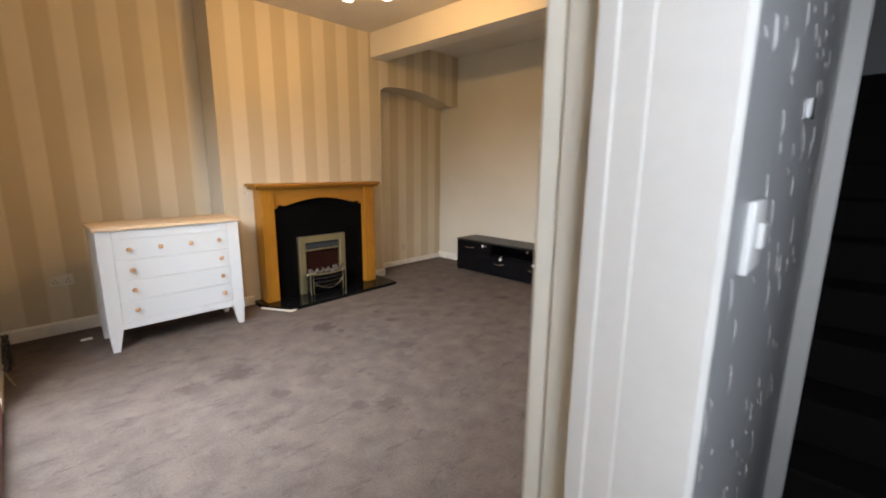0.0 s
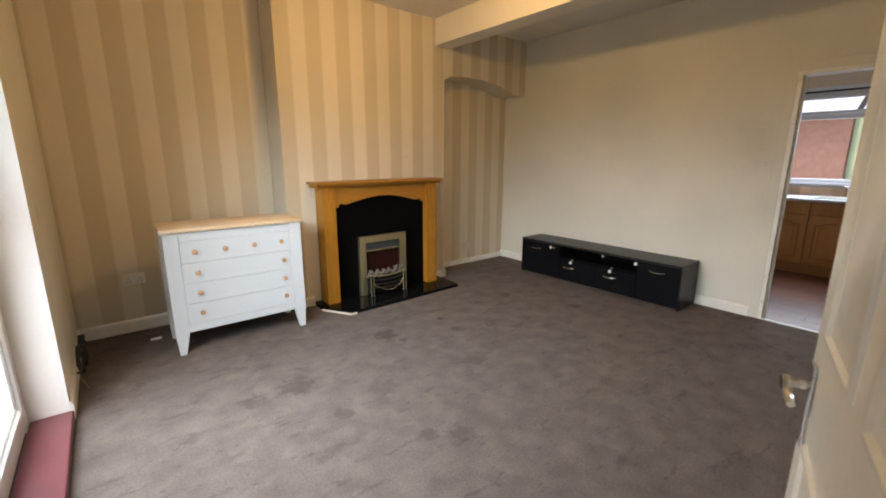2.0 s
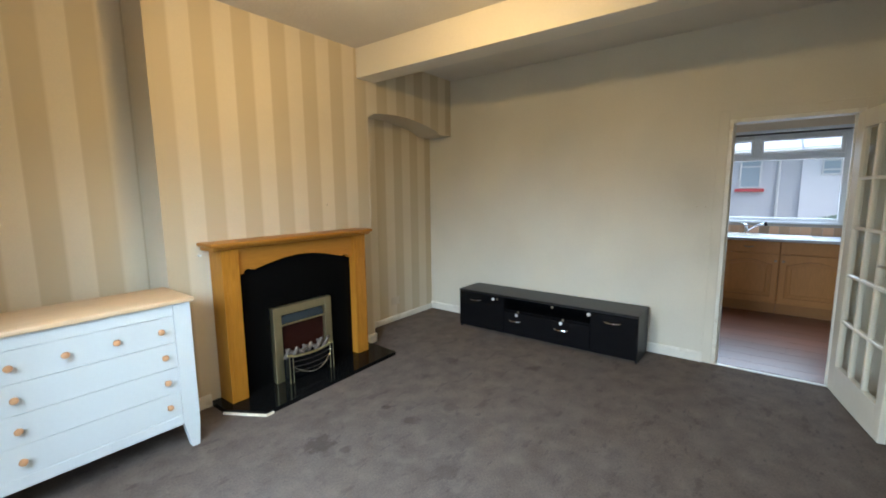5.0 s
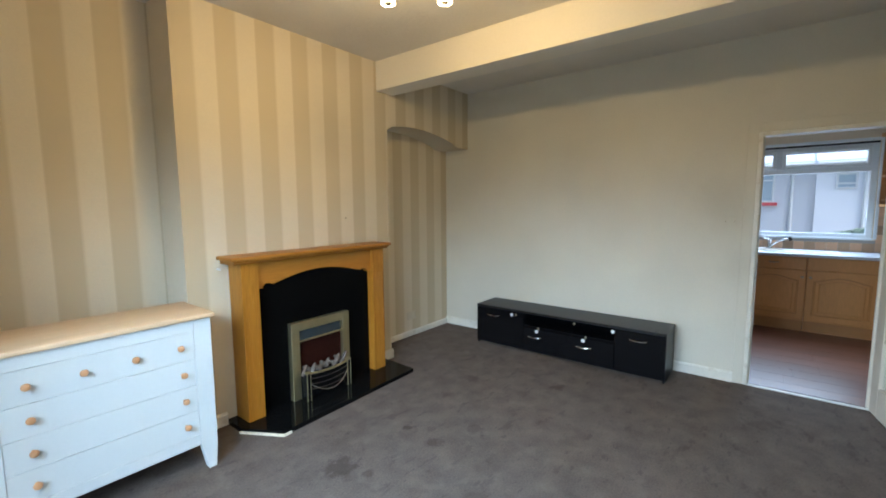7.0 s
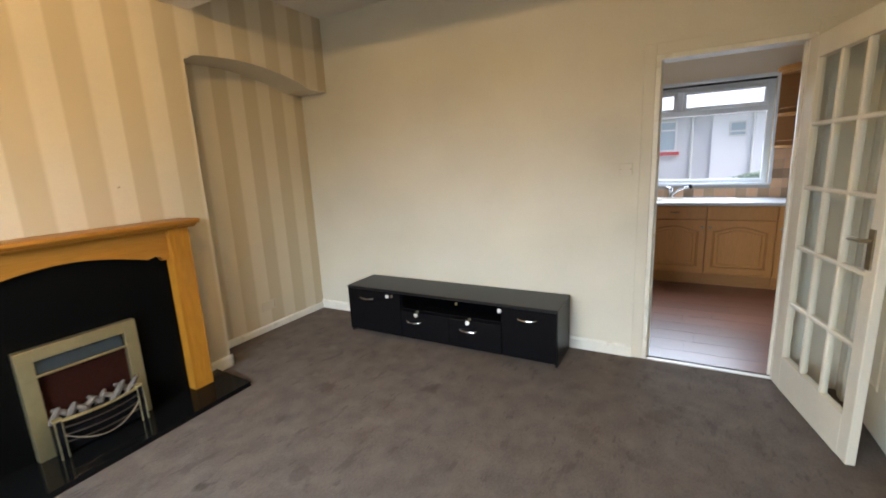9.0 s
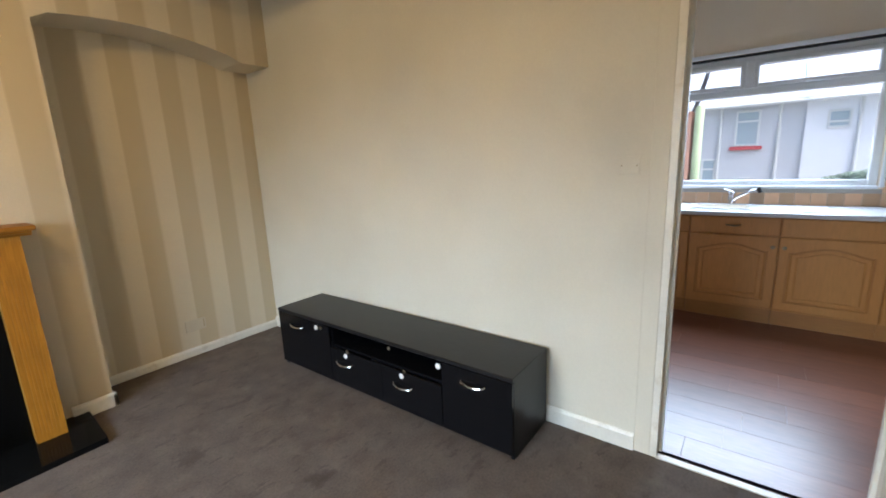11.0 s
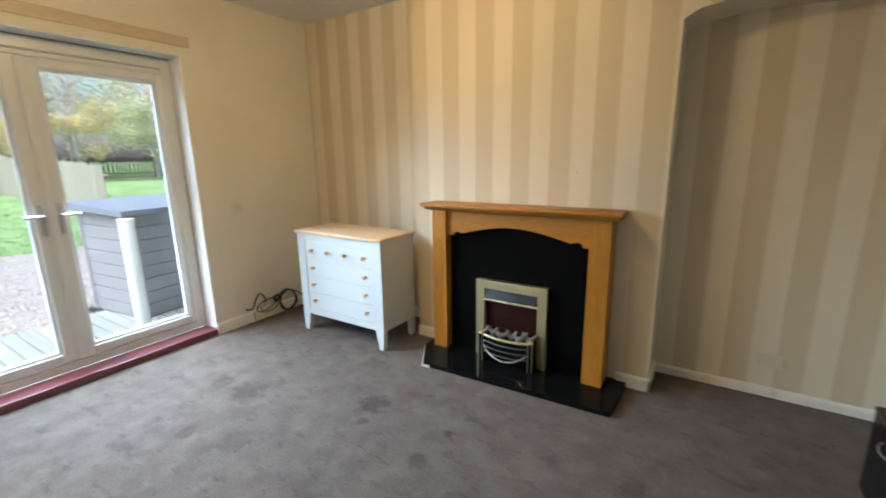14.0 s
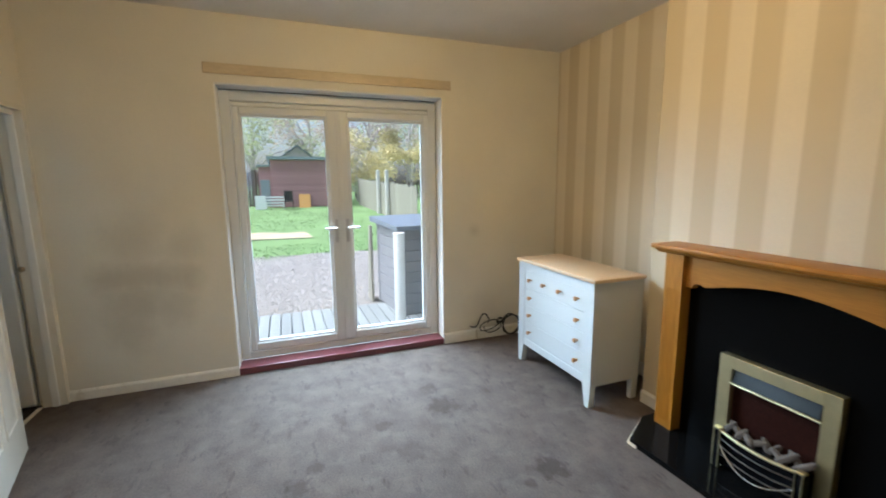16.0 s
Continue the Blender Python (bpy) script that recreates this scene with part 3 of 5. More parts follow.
for a in (1.985, 2.352):
    post = part("basket_post", box(a - 0.008, a + 0.02, 3.905, 3.929, 0.034, 0.238, bevel=0.002), BLACK_GLOSS, ef, "black post edged in brass")
    for u in (a - 0.01, a + 0.018):
        part("brass_edge", box(u, u + 0.004, 3.901, 3.91, 0.034, 0.24, bevel=0.001), BRASS, post)
    part("brass_cap", box(a - 0.012, a + 0.024, 3.9, 3.932, 0.238, 0.25, bevel=0.002), BRASS, post)
for z, bow in ((0.235, 0.022), (0.195, 0.028), (0.155, 0.03), (0.115, 0.028)):
    part("basket_bar", tube(bmesh.new(), curve_pts((1.99, 3.92, z), (2.175, 3.92 - 2 * bow, z - 0.02), (2.36, 3.92, z), 12), 0.004 if z < 0.22 else 0.009), IRON if z < 0.22 else BRASS, ef)
part("basket_swag", tube(bmesh.new(), curve_pts((2.0, 3.915, 0.16), (2.175, 3.84, -0.0), (2.35, 3.915, 0.16), 14), 0.005), CHROME, ef, "bright curved fret")

# ---- chest of drawers ----
chest = thing("chest_of_drawers", "white chest of drawers with pale oak top and wooden knobs", "chest", pose(0.815, 3.9, 0))
CA, CB, CF, CK = 0.36, 1.265, 3.715, 4.125
part("top", box(0.343, 1.285, 3.698, 4.13, 0.855, 0.88, bevel=0.006, seg=2), PALE_OAK, chest, "pale oak top")
part("body", box(CA + 0.02, CB - 0.02, CF + 0.03, CK, 0.152, 0.853), CHEST_WHITE, chest)
for a, b in ((CA, CA + 0.019), (CB - 0.019, CB)):
    part("side_panel", box(a, b, CF + 0.046, CK, 0.15, 0.854), CHEST_WHITE, chest)
bm = bmesh.new()
prism(bm, [(CA, 0.854), (CA + 0.085, 0.854), (CA + 0.085, 0.165), (CA + 0.05, 0.0), (CA + 0.012, 0.0), (CA, 0.15)], "y", CF, CF + 0.045)
part("leg", bm, CHEST_WHITE, chest)
bm = prism(bmesh.new(), [(CB, 0.854), (CB - 0.085, 0.854), (CB - 0.085, 0.165), (CB - 0.05, 0.0), (CB - 0.012, 0.0), (CB, 0.15)], "y", CF, CF + 0.045)
part("leg", bm, CHEST_WHITE, chest)
for a in (CA, CB - 0.05):
    part("leg", prism(bmesh.new(), [(a, 0.15), (a + 0.05, 0.15), (a + 0.042, 0), (a + 0.008, 0)], "y", CK - 0.05, CK - 0.003), CHEST_WHITE, chest)
part("apron", box(CA + 0.085, CB - 0.085, CF + 0.002, CF + 0.03, 0.152, 0.21, bevel=0.003), CHEST_WHITE, chest)
part("top_rail", box(CA + 0.085, CB - 0.085, CF + 0.002, CF + 0.03, 0.79, 0.854, bevel=0.003), CHEST_WHITE, chest)


def drawer(x0, x1, z0, z1, knobs):
    d = part("drawer", box(x0 + 0.0012, x1 - 0.0012, CF + 0.004, CF + 0.03, z0 + 0.0009, z1 - 0.0009, bevel=0.001), CHEST_WHITE, chest)
    for kx in knobs:
        bm = lathe(bmesh.new(), [(0.008, 0), (0.007, 0.012), (0.013, 0.018), (0.0165, 0.025), (0.014, 0.033), (0.006, 0.036)],
                   Matrix.Translation((kx, CF + 0.004, (z0 + z1) / 2 + 0.004)) @ pose(0, 0, 0, 90, 0, 0), 14)
        part("knob", bm, KNOB_WOOD, d, "turned wooden knob")


da, db = CA + 0.085, CB - 0.085
drawer(da, db, 0.64, 0.79, (0.531, 0.718, 0.912, 1.108))
for z0, z1 in ((0.497, 0.64), (0.353, 0.497), (0.21, 0.353)):
    drawer(da, db, z0, z1, (0.535, 1.115))

# ---- television cabinet ----
tv = thing("tv_cabinet", "long low black television cabinet with silver handles", "cabinet", pose(4.12, 2.83, 0))
TA, TB, TF, TK, TH = 1.93, 3.73, 3.955, 4.31, 0.415
part("top", box(TF - 0.02, TK, TA - 0.002, TB + 0.002, TH - 0.022, TH, bevel=0.003), BLACK_ASH, tv)
for y in (TA, TB - 0.018):
    part("side_panel", box(TF, TK, y, y + 0.018, 0.0, TH - 0.022), BLACK_ASH, tv)
part("back_panel", box(TK - 0.008, TK - 0.002, TA + 0.018, TB - 0.018, 0.03, TH - 0.022), BLACK_GLOSS, tv)
part("bottom", box(TF + 0.01, TK - 0.01, TA + 0.018, TB - 0.018, 0.025, 0.04), BLACK_ASH, tv)
part("plinth", box(TF + 0.05, TF + 0.065, TA + 0.018, TB - 0.018, 0.0, 0.025), BLACK_ASH, tv)
for y in (2.325, 3.19):
    part("divider", box(TF + 0.004, TK - 0.01, y - 0.009, y + 0.009, 0.04, TH - 0.022), BLACK_GLOSS, tv)
part("shelf", box(TF + 0.004, TK - 0.01, 2.334, 3.181, 0.258, 0.272), BLACK_GLOSS, tv)


def bow_handle(y, z, parent, x=TF - 0.02):
    pts = [(x + 0.001, y - 0.065, z + 0.005)] + [(x - 0.022 * math.sin(math.pi * (0.12 + 0.76 * k / 8)), y - 0.06 + 0.12 * k / 8, z - 0.004 * math.sin(math.pi * k / 8)) for k in range(9)] + [(x + 0.001, y + 0.065, z + 0.005)]
    part("handle", tube(bmesh.new(), pts, 0.005), CHROME, parent, "curved silver handle")


for a, b, hy in ((TA + 0.002, 2.322, 2.138), (3.193, TB - 0.002, 3.524)):
    d = part("door", box(TF - 0.018, TF - 0.001, a, b, 0.028, TH - 0.025, bevel=0.002), BLACK_GLOSS, tv)
    bow_handle(hy, 0.322, d)
for a, b, hy in ((2.328, 2.748, 2.59), (2.752, 3.187, 3.066)):
    d = part("drawer", box(TF - 0.018, TF - 0.001, a, b, 0.028, 0.255, bevel=0.002), BLACK_GLOSS, tv)
    bow_handle(hy, 0.173, d)
for y, z in ((3.315, 0.357), (3.047, 0.231), (2.594, 0.233), (2.34, 0.362)):
    m = Matrix.Translation((TF - 0.018, y, z)) @ pose(0, 0, 0, 0, -90, 0)
    part("round_disc", lathe(bmesh.new(), [(0.016, 0), (0.016, 0.004), (0.012, 0.007)], m, 16), LED, tv, "small round white disc")
# metal discs added for the reflected glints beside the white discs
for y, z in ((3.27, 0.362), (3.03, 0.262), (2.575, 0.265), (2.68, 0.372)):
    m = Matrix.Translation((TF - 0.017, y, z)) @ pose(0, 0, 0, 0, -90, 0)
    part("glint_disc", lathe(bmesh.new(), [(0.011, 0), (0.011, 0.003), (0.006, 0.005)], m, 12), DULL_METAL, tv, "small metal disc standing for a reflected glint")

# ---- doors of the living room ----


def panel_relief(x0, x1, z0, z1, y, s):
    """A moulded door panel on the face at y, towards s: one mesh of nested rectangles."""
    bm = bmesh.new()
    loops = []
    for inset, rise in ((0.0, -0.001), (0.005, 0.006), (0.014, 0.007), (0.022, 0.001), (0.045, 0.001), (0.065, 0.005)):
        loops.append([bm.verts.new(p) for p in ((x0 + inset, y + s * rise, z0 + inset), (x1 - inset, y + s * rise, z0 + inset), (x1 - inset, y + s * rise, z1 - inset), (x0 + inset, y + s * rise, z1 - inset))])
    for a, b in zip(loops, loops[1:]):
        for i in range(4):
            bm.faces.new((a[i], a[(i + 1) % 4], b[(i + 1) % 4], b[i]))
    bm.faces.new(loops[-1])
    bmesh.ops.recalc_face_normals(bm, faces=bm.faces[:])
    return bm


def panelled_leaf(parent, w, h, thick, material):
    """A door leaf from the hinge along +x, with moulded panels on both faces."""
    leaf = part("door_leaf", box(0, w, -thick / 2, thick / 2, 0, h, bevel=0.003), material, parent, local=True)
    for x0, x1, z0, z1 in door_panels(w, h):
        for s in (-1, 1):
            part("door_panel", panel_relief(x0, x1, z0, z1, s * thick / 2, s), material, leaf, local=True)


def lever_handle(parent, x, z, y, s, way, material, plate=0.17):
    """A lever on a long plate, on the face at y, towards s; the lever points along way."""
    bm = box(x - 0.02, x + 0.02, min(y, y + s * 0.007), max(y, y + s * 0.007), z - plate * 0.72, z + plate * 0.28, bevel=0.003)
    tube(bm, [(x, y, z), (x, y + s * 0.04, z)], 0.009)
    tube(bm, [(x - way * 0.008, y + s * 0.04, z), (x + way * 0.045, y + s * 0.043, z + 0.003), (x + way * 0.09, y + s * 0.038, z - 0.004)], [0.01, 0.009, 0.007])
    part("handle", bm, material, parent, "lever handle on a long plate", local=True)


def door_panels(w, h):
    m, x1, x2 = 0.1, w / 2 - 0.04, w / 2 + 0.04
    out = []
    for z0, z1 in ((0.22, 0.82), (1.02, h - 0.12)):
        out += [(m, x1, z0, z1), (x2, w - m, z0, z1)]
    return out


entry = thing("door_hall", "cream gloss panelled door standing open", "door", pose(0.43, 0.4195, 0.008, 0, 0, 15.0), kind="structure")
panelled_leaf(entry, 0.76, 1.96, 0.042, CREAM_GLOSS)
lever_handle(entry, 0.7, 0.915, 0.021, 1, -1, CHROME)
lever_handle(entry, 0.7, 0.915, -0.021, -1, -1, CHROME)
for z in (0.2, 1.36):
    part("hinge", tube(bmesh.new(), [(-0.004, -0.024, z), (-0.004, -0.024, z + 0.09)], 0.006), DULL_METAL, entry, local=True)

cup = thing("door_cupboard", "cream gloss panelled cupboard door, closed", "door", pose(CX0 + 0.02, Y0 - 0.035, 0.008), kind="structure")
panelled_leaf(cup, CX1 - CX0 - 0.04, CZ - 0.03, 0.036, CREAM_GLOSS)
bm = bx(bmesh.new(), CX0 - 0.06, CX0 + 0.015, Y0 - 0.1, Y0 + 0.014, 0, CZ + 0.06, bevel=0.004)
bx(bm, CX1 - 0.015, CX1 + 0.06, Y0 - 0.1, Y0 + 0.014, 0, CZ + 0.06, bevel=0.004)
bx(bm, CX0 + 0.015, CX1 - 0.015, Y0 - 0.1, Y0 + 0.014, CZ - 0.015, CZ + 0.06, bevel=0.004)
structure("door_frame_cupboard", bm, TRIM, "off-white architrave round the cupboard door", "door frame")

# glazed door, open against the kitchen doorway's side
GW, GH = 0.765, 1.94
gang = math.degrees(math.atan2(0.552 - 0.70, 3.54 - 4.30))
gd = thing("door_glazed", "cream painted door with fifteen glass panes, standing open", "door", pose(4.302, 0.698, 0.008, 0, 0, gang), kind="structure")
st, fs, top_r, bot_r, bar = 0.1, 0.075, 0.11, 0.2, 0.022
bm = bx(bmesh.new(), 0, st, -0.019, 0.019, 0, GH, bevel=0.003)
bx(bm, GW - fs, GW, -0.019, 0.019, 0, GH, bevel=0.003)
bx(bm, st, GW - fs, -0.0185, 0.0185, 0, bot_r), bx(bm, st, GW - fs, -0.0185, 0.0185, GH - top_r, GH)
part("door_leaf", bm, CREAM_GLOSS, gd, local=True)
pw, ph = (GW - st - fs) / 3, (GH - top_r - bot_r) / 5
for i in (1, 2):
    part("glazing_bar", box(st + i * pw - bar / 2, st + i * pw + bar / 2, -0.016, 0.016, bot_r, GH - top_r, bevel=0.005), CREAM_GLOSS, gd, local=True)
for j in range(1, 5):
    part("glazing_bar", box(st, GW - fs, -0.0155, 0.0155, bot_r + j * ph - bar / 2, bot_r + j * ph + bar / 2, bevel=0.005), CREAM_GLOSS, gd, local=True)
for i in range(3):
    for j in range(5):
        g = part("pane", box(st + i * pw + 0.008, st + (i + 1) * pw - 0.008, -0.002, 0.002, bot_r + j * ph + 0.008, bot_r + (j + 1) * ph - 0.008), GLASS, gd, local=True)
        g.visible_shadow = False
lever_handle(gd, GW - 0.05, 1.0, -0.019, -1, -1, DULL_METAL)
lever_handle(gd, GW - 0.05, 1.0, 0.019, 1, -1, DULL_METAL)

# hall doorway: lining, stops, architraves, keep
bm = bx(bmesh.new(), EX1 - 0.012, EX1 + 0.02, HF - 0.003, Y0 + 0.003, 0, EZ)
bx(bm, EX0 - 0.02, EX0 + 0.012, HF - 0.003, Y0 + 0.003, 0, EZ)
bx(bm, EX0 + 0.012, EX1 - 0.012, HF - 0.003, Y0 + 0.003, EZ - 0.03, EZ)
structure("door_frame_hall", bm, CREAM_GLOSS, "cream gloss lining of the hall doorway", "door frame")
bm = prism(bmesh.new(), [(EX1 - 0.012, 0.372), (EX1 - 0.033, 0.372), (EX1 - 0.0335, 0.354), (EX1 - 0.032, 0.351), (EX1 - 0.032, 0.324), (EX1 - 0.031, 0.321),
                         (EX1 - 0.031, HF - 0.004), (EX1 - 0.012, HF - 0.004)], "z", 0, EZ - 0.03)
bx(bm, EX0 + 0.012, EX0 + 0.026, 0.33, 0.372, 0, EZ - 0.03, bevel=0.002)
bx(bm, EX0 + 0.026, EX1 - 0.04, 0.33, 0.372, EZ - 0.06, EZ - 0.03, bevel=0.002)
structure("door_stop_hall", bm, WHITE, "white gloss moulded stop of the hall doorway", "door frame")
bm = prism(bmesh.new(), [(EX1 - 0.031, HF - 0.004), (EX1 - 0.031, HF - 0.016), (EX1 - 0.022, HF - 0.021), (EX1 - 0.004, HF - 0.014), (EX1 + 0.03, HF - 0.009), (EX1 + 0.035, HF - 0.001)], "z", 0, EZ + 0.06)
bx(bm, EX0 - 0.02, EX1 - 0.034, HF - 0.018, HF - 0.004, EZ - 0.02, EZ + 0.06, bevel=0.005)
structure("trim_hall", bm, WHITE, "white gloss moulded architrave on the hall side", "trim")
# added brown strip draws the dark gap at the lining's hall edge
structure("trim_gap_line", box(EX0 + 0.012, EX0 + 0.0145, HF - 0.002, HF + 0.003, 0, EZ - 0.03), BROWN_GLOSS, "thin brown strip standing for the dark gap beside the door lining", "trim")
structure("threshold_hall", box(EX0 + 0.013, EX1 - 0.036, 0.245, 0.272, -0.004, 0.007, bevel=0.003), RAW_BOARD, "worn pale carpet bar in the hall doorway", "threshold")
keep = solid("door_keep", lathe(bmesh.new(), [(0.02, 0), (0.02, 0.01), (0.012, 0.02)], Matrix.Translation((EX0 + 0.012, 0.285, 0.97)) @ pose(0, 0, 0, 0, 90, 0), 14),
             DULL_METAL, "small brown metal door keep on the frame", "door keep", base=(EX0 + 0.012, 0.285, 0.97))

# ---- the hall ----
structure("floor_hall", box(X0 - 0.3, 4.45, -1.6, 0.258, -0.12, -0.001), DARK_CARPET, "dark brown hall carpet", "floor")
structure("ceiling_hall", box(X0 - 0.3, 4.45, -1.6, Y0 - 0.121, H, H + 0.15), CEIL, "plain white hall ceiling", "ceiling")
structure("wall_hall_south", box(X0, 4.45, -1.6, -1.48, 0, H), HALL_PAPER, "grey textured hall wallpaper", "wall")
structure("wall_hall_east", box(4.33, 4.45, -1.48, HF, 0, H), HALL_PAPER, "grey hall wall", "wall")
structure("wall_hall_paper", box(EX1 + 0.036, 4.33, HF - 0.006, HF, 0, H), HALL_PAPER, "grey embossed hall wallpaper with raised streaks", "wall")
bm = bmesh.new()
rnd = random.Random(4)
for k in range(150):
    u, z, l = 0.5 + 0.9 * rnd.random(), 0.6 + 1.3 * rnd.random(), 0.012 + 0.045 * rnd.random() ** 2
    tube(bm, [(u, HF - 0.0065, z), (u + 0.004 * rnd.random(), HF - 0.008, z + l * 0.5), (u - 0.003, HF - 0.0065, z + l)], [0.0003, 0.0007, 0.0004], 5)
solid("wallpaper_streaks", bm, WHITE, "raised pale drips in the embossed hall wallpaper", "wallpaper relief", kind="stuff")
SY = HF - 0.006
sw = thing("light_switch", "white plastic light switch on grey hall wallpaper", "light switch", pose(0.625, SY, 1.215))
part("plate", box(0.582, 0.668, SY - 0.01, SY, 1.172, 1.258, bevel=0.003, seg=2), PLASTIC, sw)
part("rocker", box(0.612, 0.64, SY - 0.016, SY - 0.01, 1.2, 1.232, bevel=0.002), PLASTIC, sw)
solid("wall_hook", box(1.05, 1.075, SY - 0.012, SY, 1.385, 1.425, bevel=0.003), CHROME, "small bright metal wall hook", "hook", base=(1.06, SY, 1.385))
structure("stair_string", box(1.86, 1.91, 0.212, SY, 0, H, bevel=0.004), WHITE, "white painted upright at the foot of the stairs", "trim")
stairs = thing("staircase", "stairs with dark brown ribbed carpet", "stairs", pose(1.95, -0.3, 0), kind="structure")
for k in range(10):
    part("step", box(1.92 + 0.225 * k, 4.3, -0.6, SY - 0.002, 0.19 * k, 0.19 * (k + 1), bevel=0.012), DARK_CARPET, stairs)

# ---- ceiling lamp ----
LX, LY = 1.80, 2.66
lamp = thing("ceiling_lamp", "brass ceiling lamp with three lit spot cups", "ceiling lamp", pose(LX, LY, H))
part("rose", lathe(bmesh.new(), [(0.06, 0), (0.055, -0.02), (0.02, -0.03)], pose(0, 0, 0), 20), BRASS, lamp, local=True)
part("stem", tube(bmesh.new(), [(0, 0, -0.03), (0, 0, -0.2)], 0.009), BRASS, lamp, local=True)
for k in range(3):
    a = radians(-23 + 120 * k)
    c, s = math.cos(a), math.sin(a)
    part("arm", tube(bmesh.new(), curve_pts((0, 0, -0.19), (0.08 * c, 0.08 * s, -0.25), (0.145 * c, 0.145 * s, -0.262), 8), 0.006), BRASS, lamp, local=True)
    m = Matrix.Translation((0.155 * c, 0.155 * s, -0.3))
    cup = part("spot_cup", lathe(bmesh.new(), [(0.012, 0.05), (0.026, 0.03), (0.036, 0.0), (0.033, -0.001), (0.023, 0.028), (0.01, 0.046)], m, 18), BULB, lamp, "glowing warm glass cup", local=True)
    part("lamp_cap", lathe(bmesh.new(), [(0.003, -0.002), (0.017, 0.0), (0.018, 0.008), (0.006, 0.026)], m, 14), BRASS, cup, "dark cap in the glowing cup", local=True)
    bulb = new("lamp_light", bpy.data.lights.new("lamp_light", "POINT"))
    bulb.data.energy, bulb.data.color, bulb.data.shadow_soft_size = LAMP, (1.0, 0.675, 0.265), 0.03
    bulb.location = (LX + 0.155 * c, LY + 0.155 * s, H - 0.21)

# ---- kitchen ----
KX0, KX1, KA, KB = X1 + 0.12, 6.95, -0.35, 3.3
WY0, WY1, WZ0, WZ1 = 0.42, 2.2, 1.035, 2.13
structure("ceiling_kitchen", box(KX0, KX1 + 0.25, KA, KB, 2.7, 2.82), CEIL, "plain white kitchen ceiling", "ceiling")
bm = bx(bmesh.new(), KX1, KX1 + 0.25, KA, WY0, 0, 2.7)
bx(bm, KX1, KX1 + 0.25, WY1, KB, 0, 2.7)
bx(bm, KX1, KX1 + 0.25, WY0, WY1, 0, WZ0), bx(bm, KX1, KX1 + 0.25, WY0, WY1, WZ1, 2.7)
structure("wall_kitchen_east", bm, KWALL, "peach painted kitchen wall with a wide window", "wall")
structure("wall_kitchen_south", box(KX0, KX1 + 0.25, KA - 0.1, KA, 0, 2.82), KWALL, "peach painted kitchen wall", "wall")
structure("wall_kitchen_north", box(KX0, KX1 + 0.25, KB, KB + 0.1, 0, 2.82), KWALL, "peach painted kitchen wall", "wall")

kwin = thing("window_kitchen", "wide white plastic kitchen window with two top lights", "window", pose(KX1 + 0.1, (WY0 + WY1) / 2, WZ0), kind="structure")
part("window_frame", frame_bars(bmesh.new(), KX1 + 0.06, KX1 + 0.12, WY0 + 0.002, WY1 - 0.002, WZ0 + 0.002, WZ1 - 0.002, 0.055), KITCHEN_UPVC, kwin)
part("transom", box(KX1 + 0.055, KX1 + 0.125, WY0 + 0.05, WY1 - 0.05, 1.80, 1.86, bevel=0.006), KITCHEN_UPVC, kwin)
part("mullion", box(KX1 + 0.056, KX1 + 0.124, 1.26, 1.32, 1.86, WZ1 - 0.05, bevel=0.006), KITCHEN_UPVC, kwin)
for a, b in ((WY0 + 0.057, 1.26), (1.32, WY1 - 0.057)):
    v = part("top_light", frame_bars(bmesh.new(), KX1 + 0.05, KX1 + 0.115, a, b, 1.86, WZ1 - 0.057, 0.035), KITCHEN_UPVC, kwin)
    g = part("glass_pane", box(KX1 + 0.085, KX1 + 0.09, a + 0.03, b - 0.03, 1.89, WZ1 - 0.09), GLASS, v)
    g.visible_shadow = False
    part("latch", box(KX1 + 0.03, KX1 + 0.05, (a + b) / 2 - 0.06, (a + b) / 2 + 0.06, 1.872, 1.888, bevel=0.003), PLASTIC, v)
g = part("glass_pane", box(KX1 + 0.085, KX1 + 0.09, WY0 + 0.05, WY1 - 0.05, WZ0 + 0.05, 1.81), GLASS, kwin)
g.visible_shadow = False
part("window_sill", box(KX1 - 0.01, KX1 + 0.06, WY0 + 0.002, WY1 - 0.002, WZ0 - 0.012, WZ0 + 0.012, bevel=0.004), KITCHEN_UPVC, kwin)
part("head_trim", box(KX1 - 0.012, KX1 + 0.02, WY0 - 0.02, WY1 + 0.02, WZ1, WZ1 + 0.035, bevel=0.004), KITCHEN_UPVC, kwin)
# black bar added where the window head lies in shadow
part("head_shadow_strip", box(KX1 + 0.0, KX1 + 0.03, WY0 + 0.01, WY1 - 0.01, WZ1 - 0.022, WZ1 - 0.002, bevel=0.004), RUBBER, kwin, "black strip for the shadow gap at the window head")
part("side_trim", box(KX1 - 0.012, KX1 + 0.02, WY0 - 0.03, WY0, WZ0, WZ1, bevel=0.004), KITCHEN_UPVC, kwin)


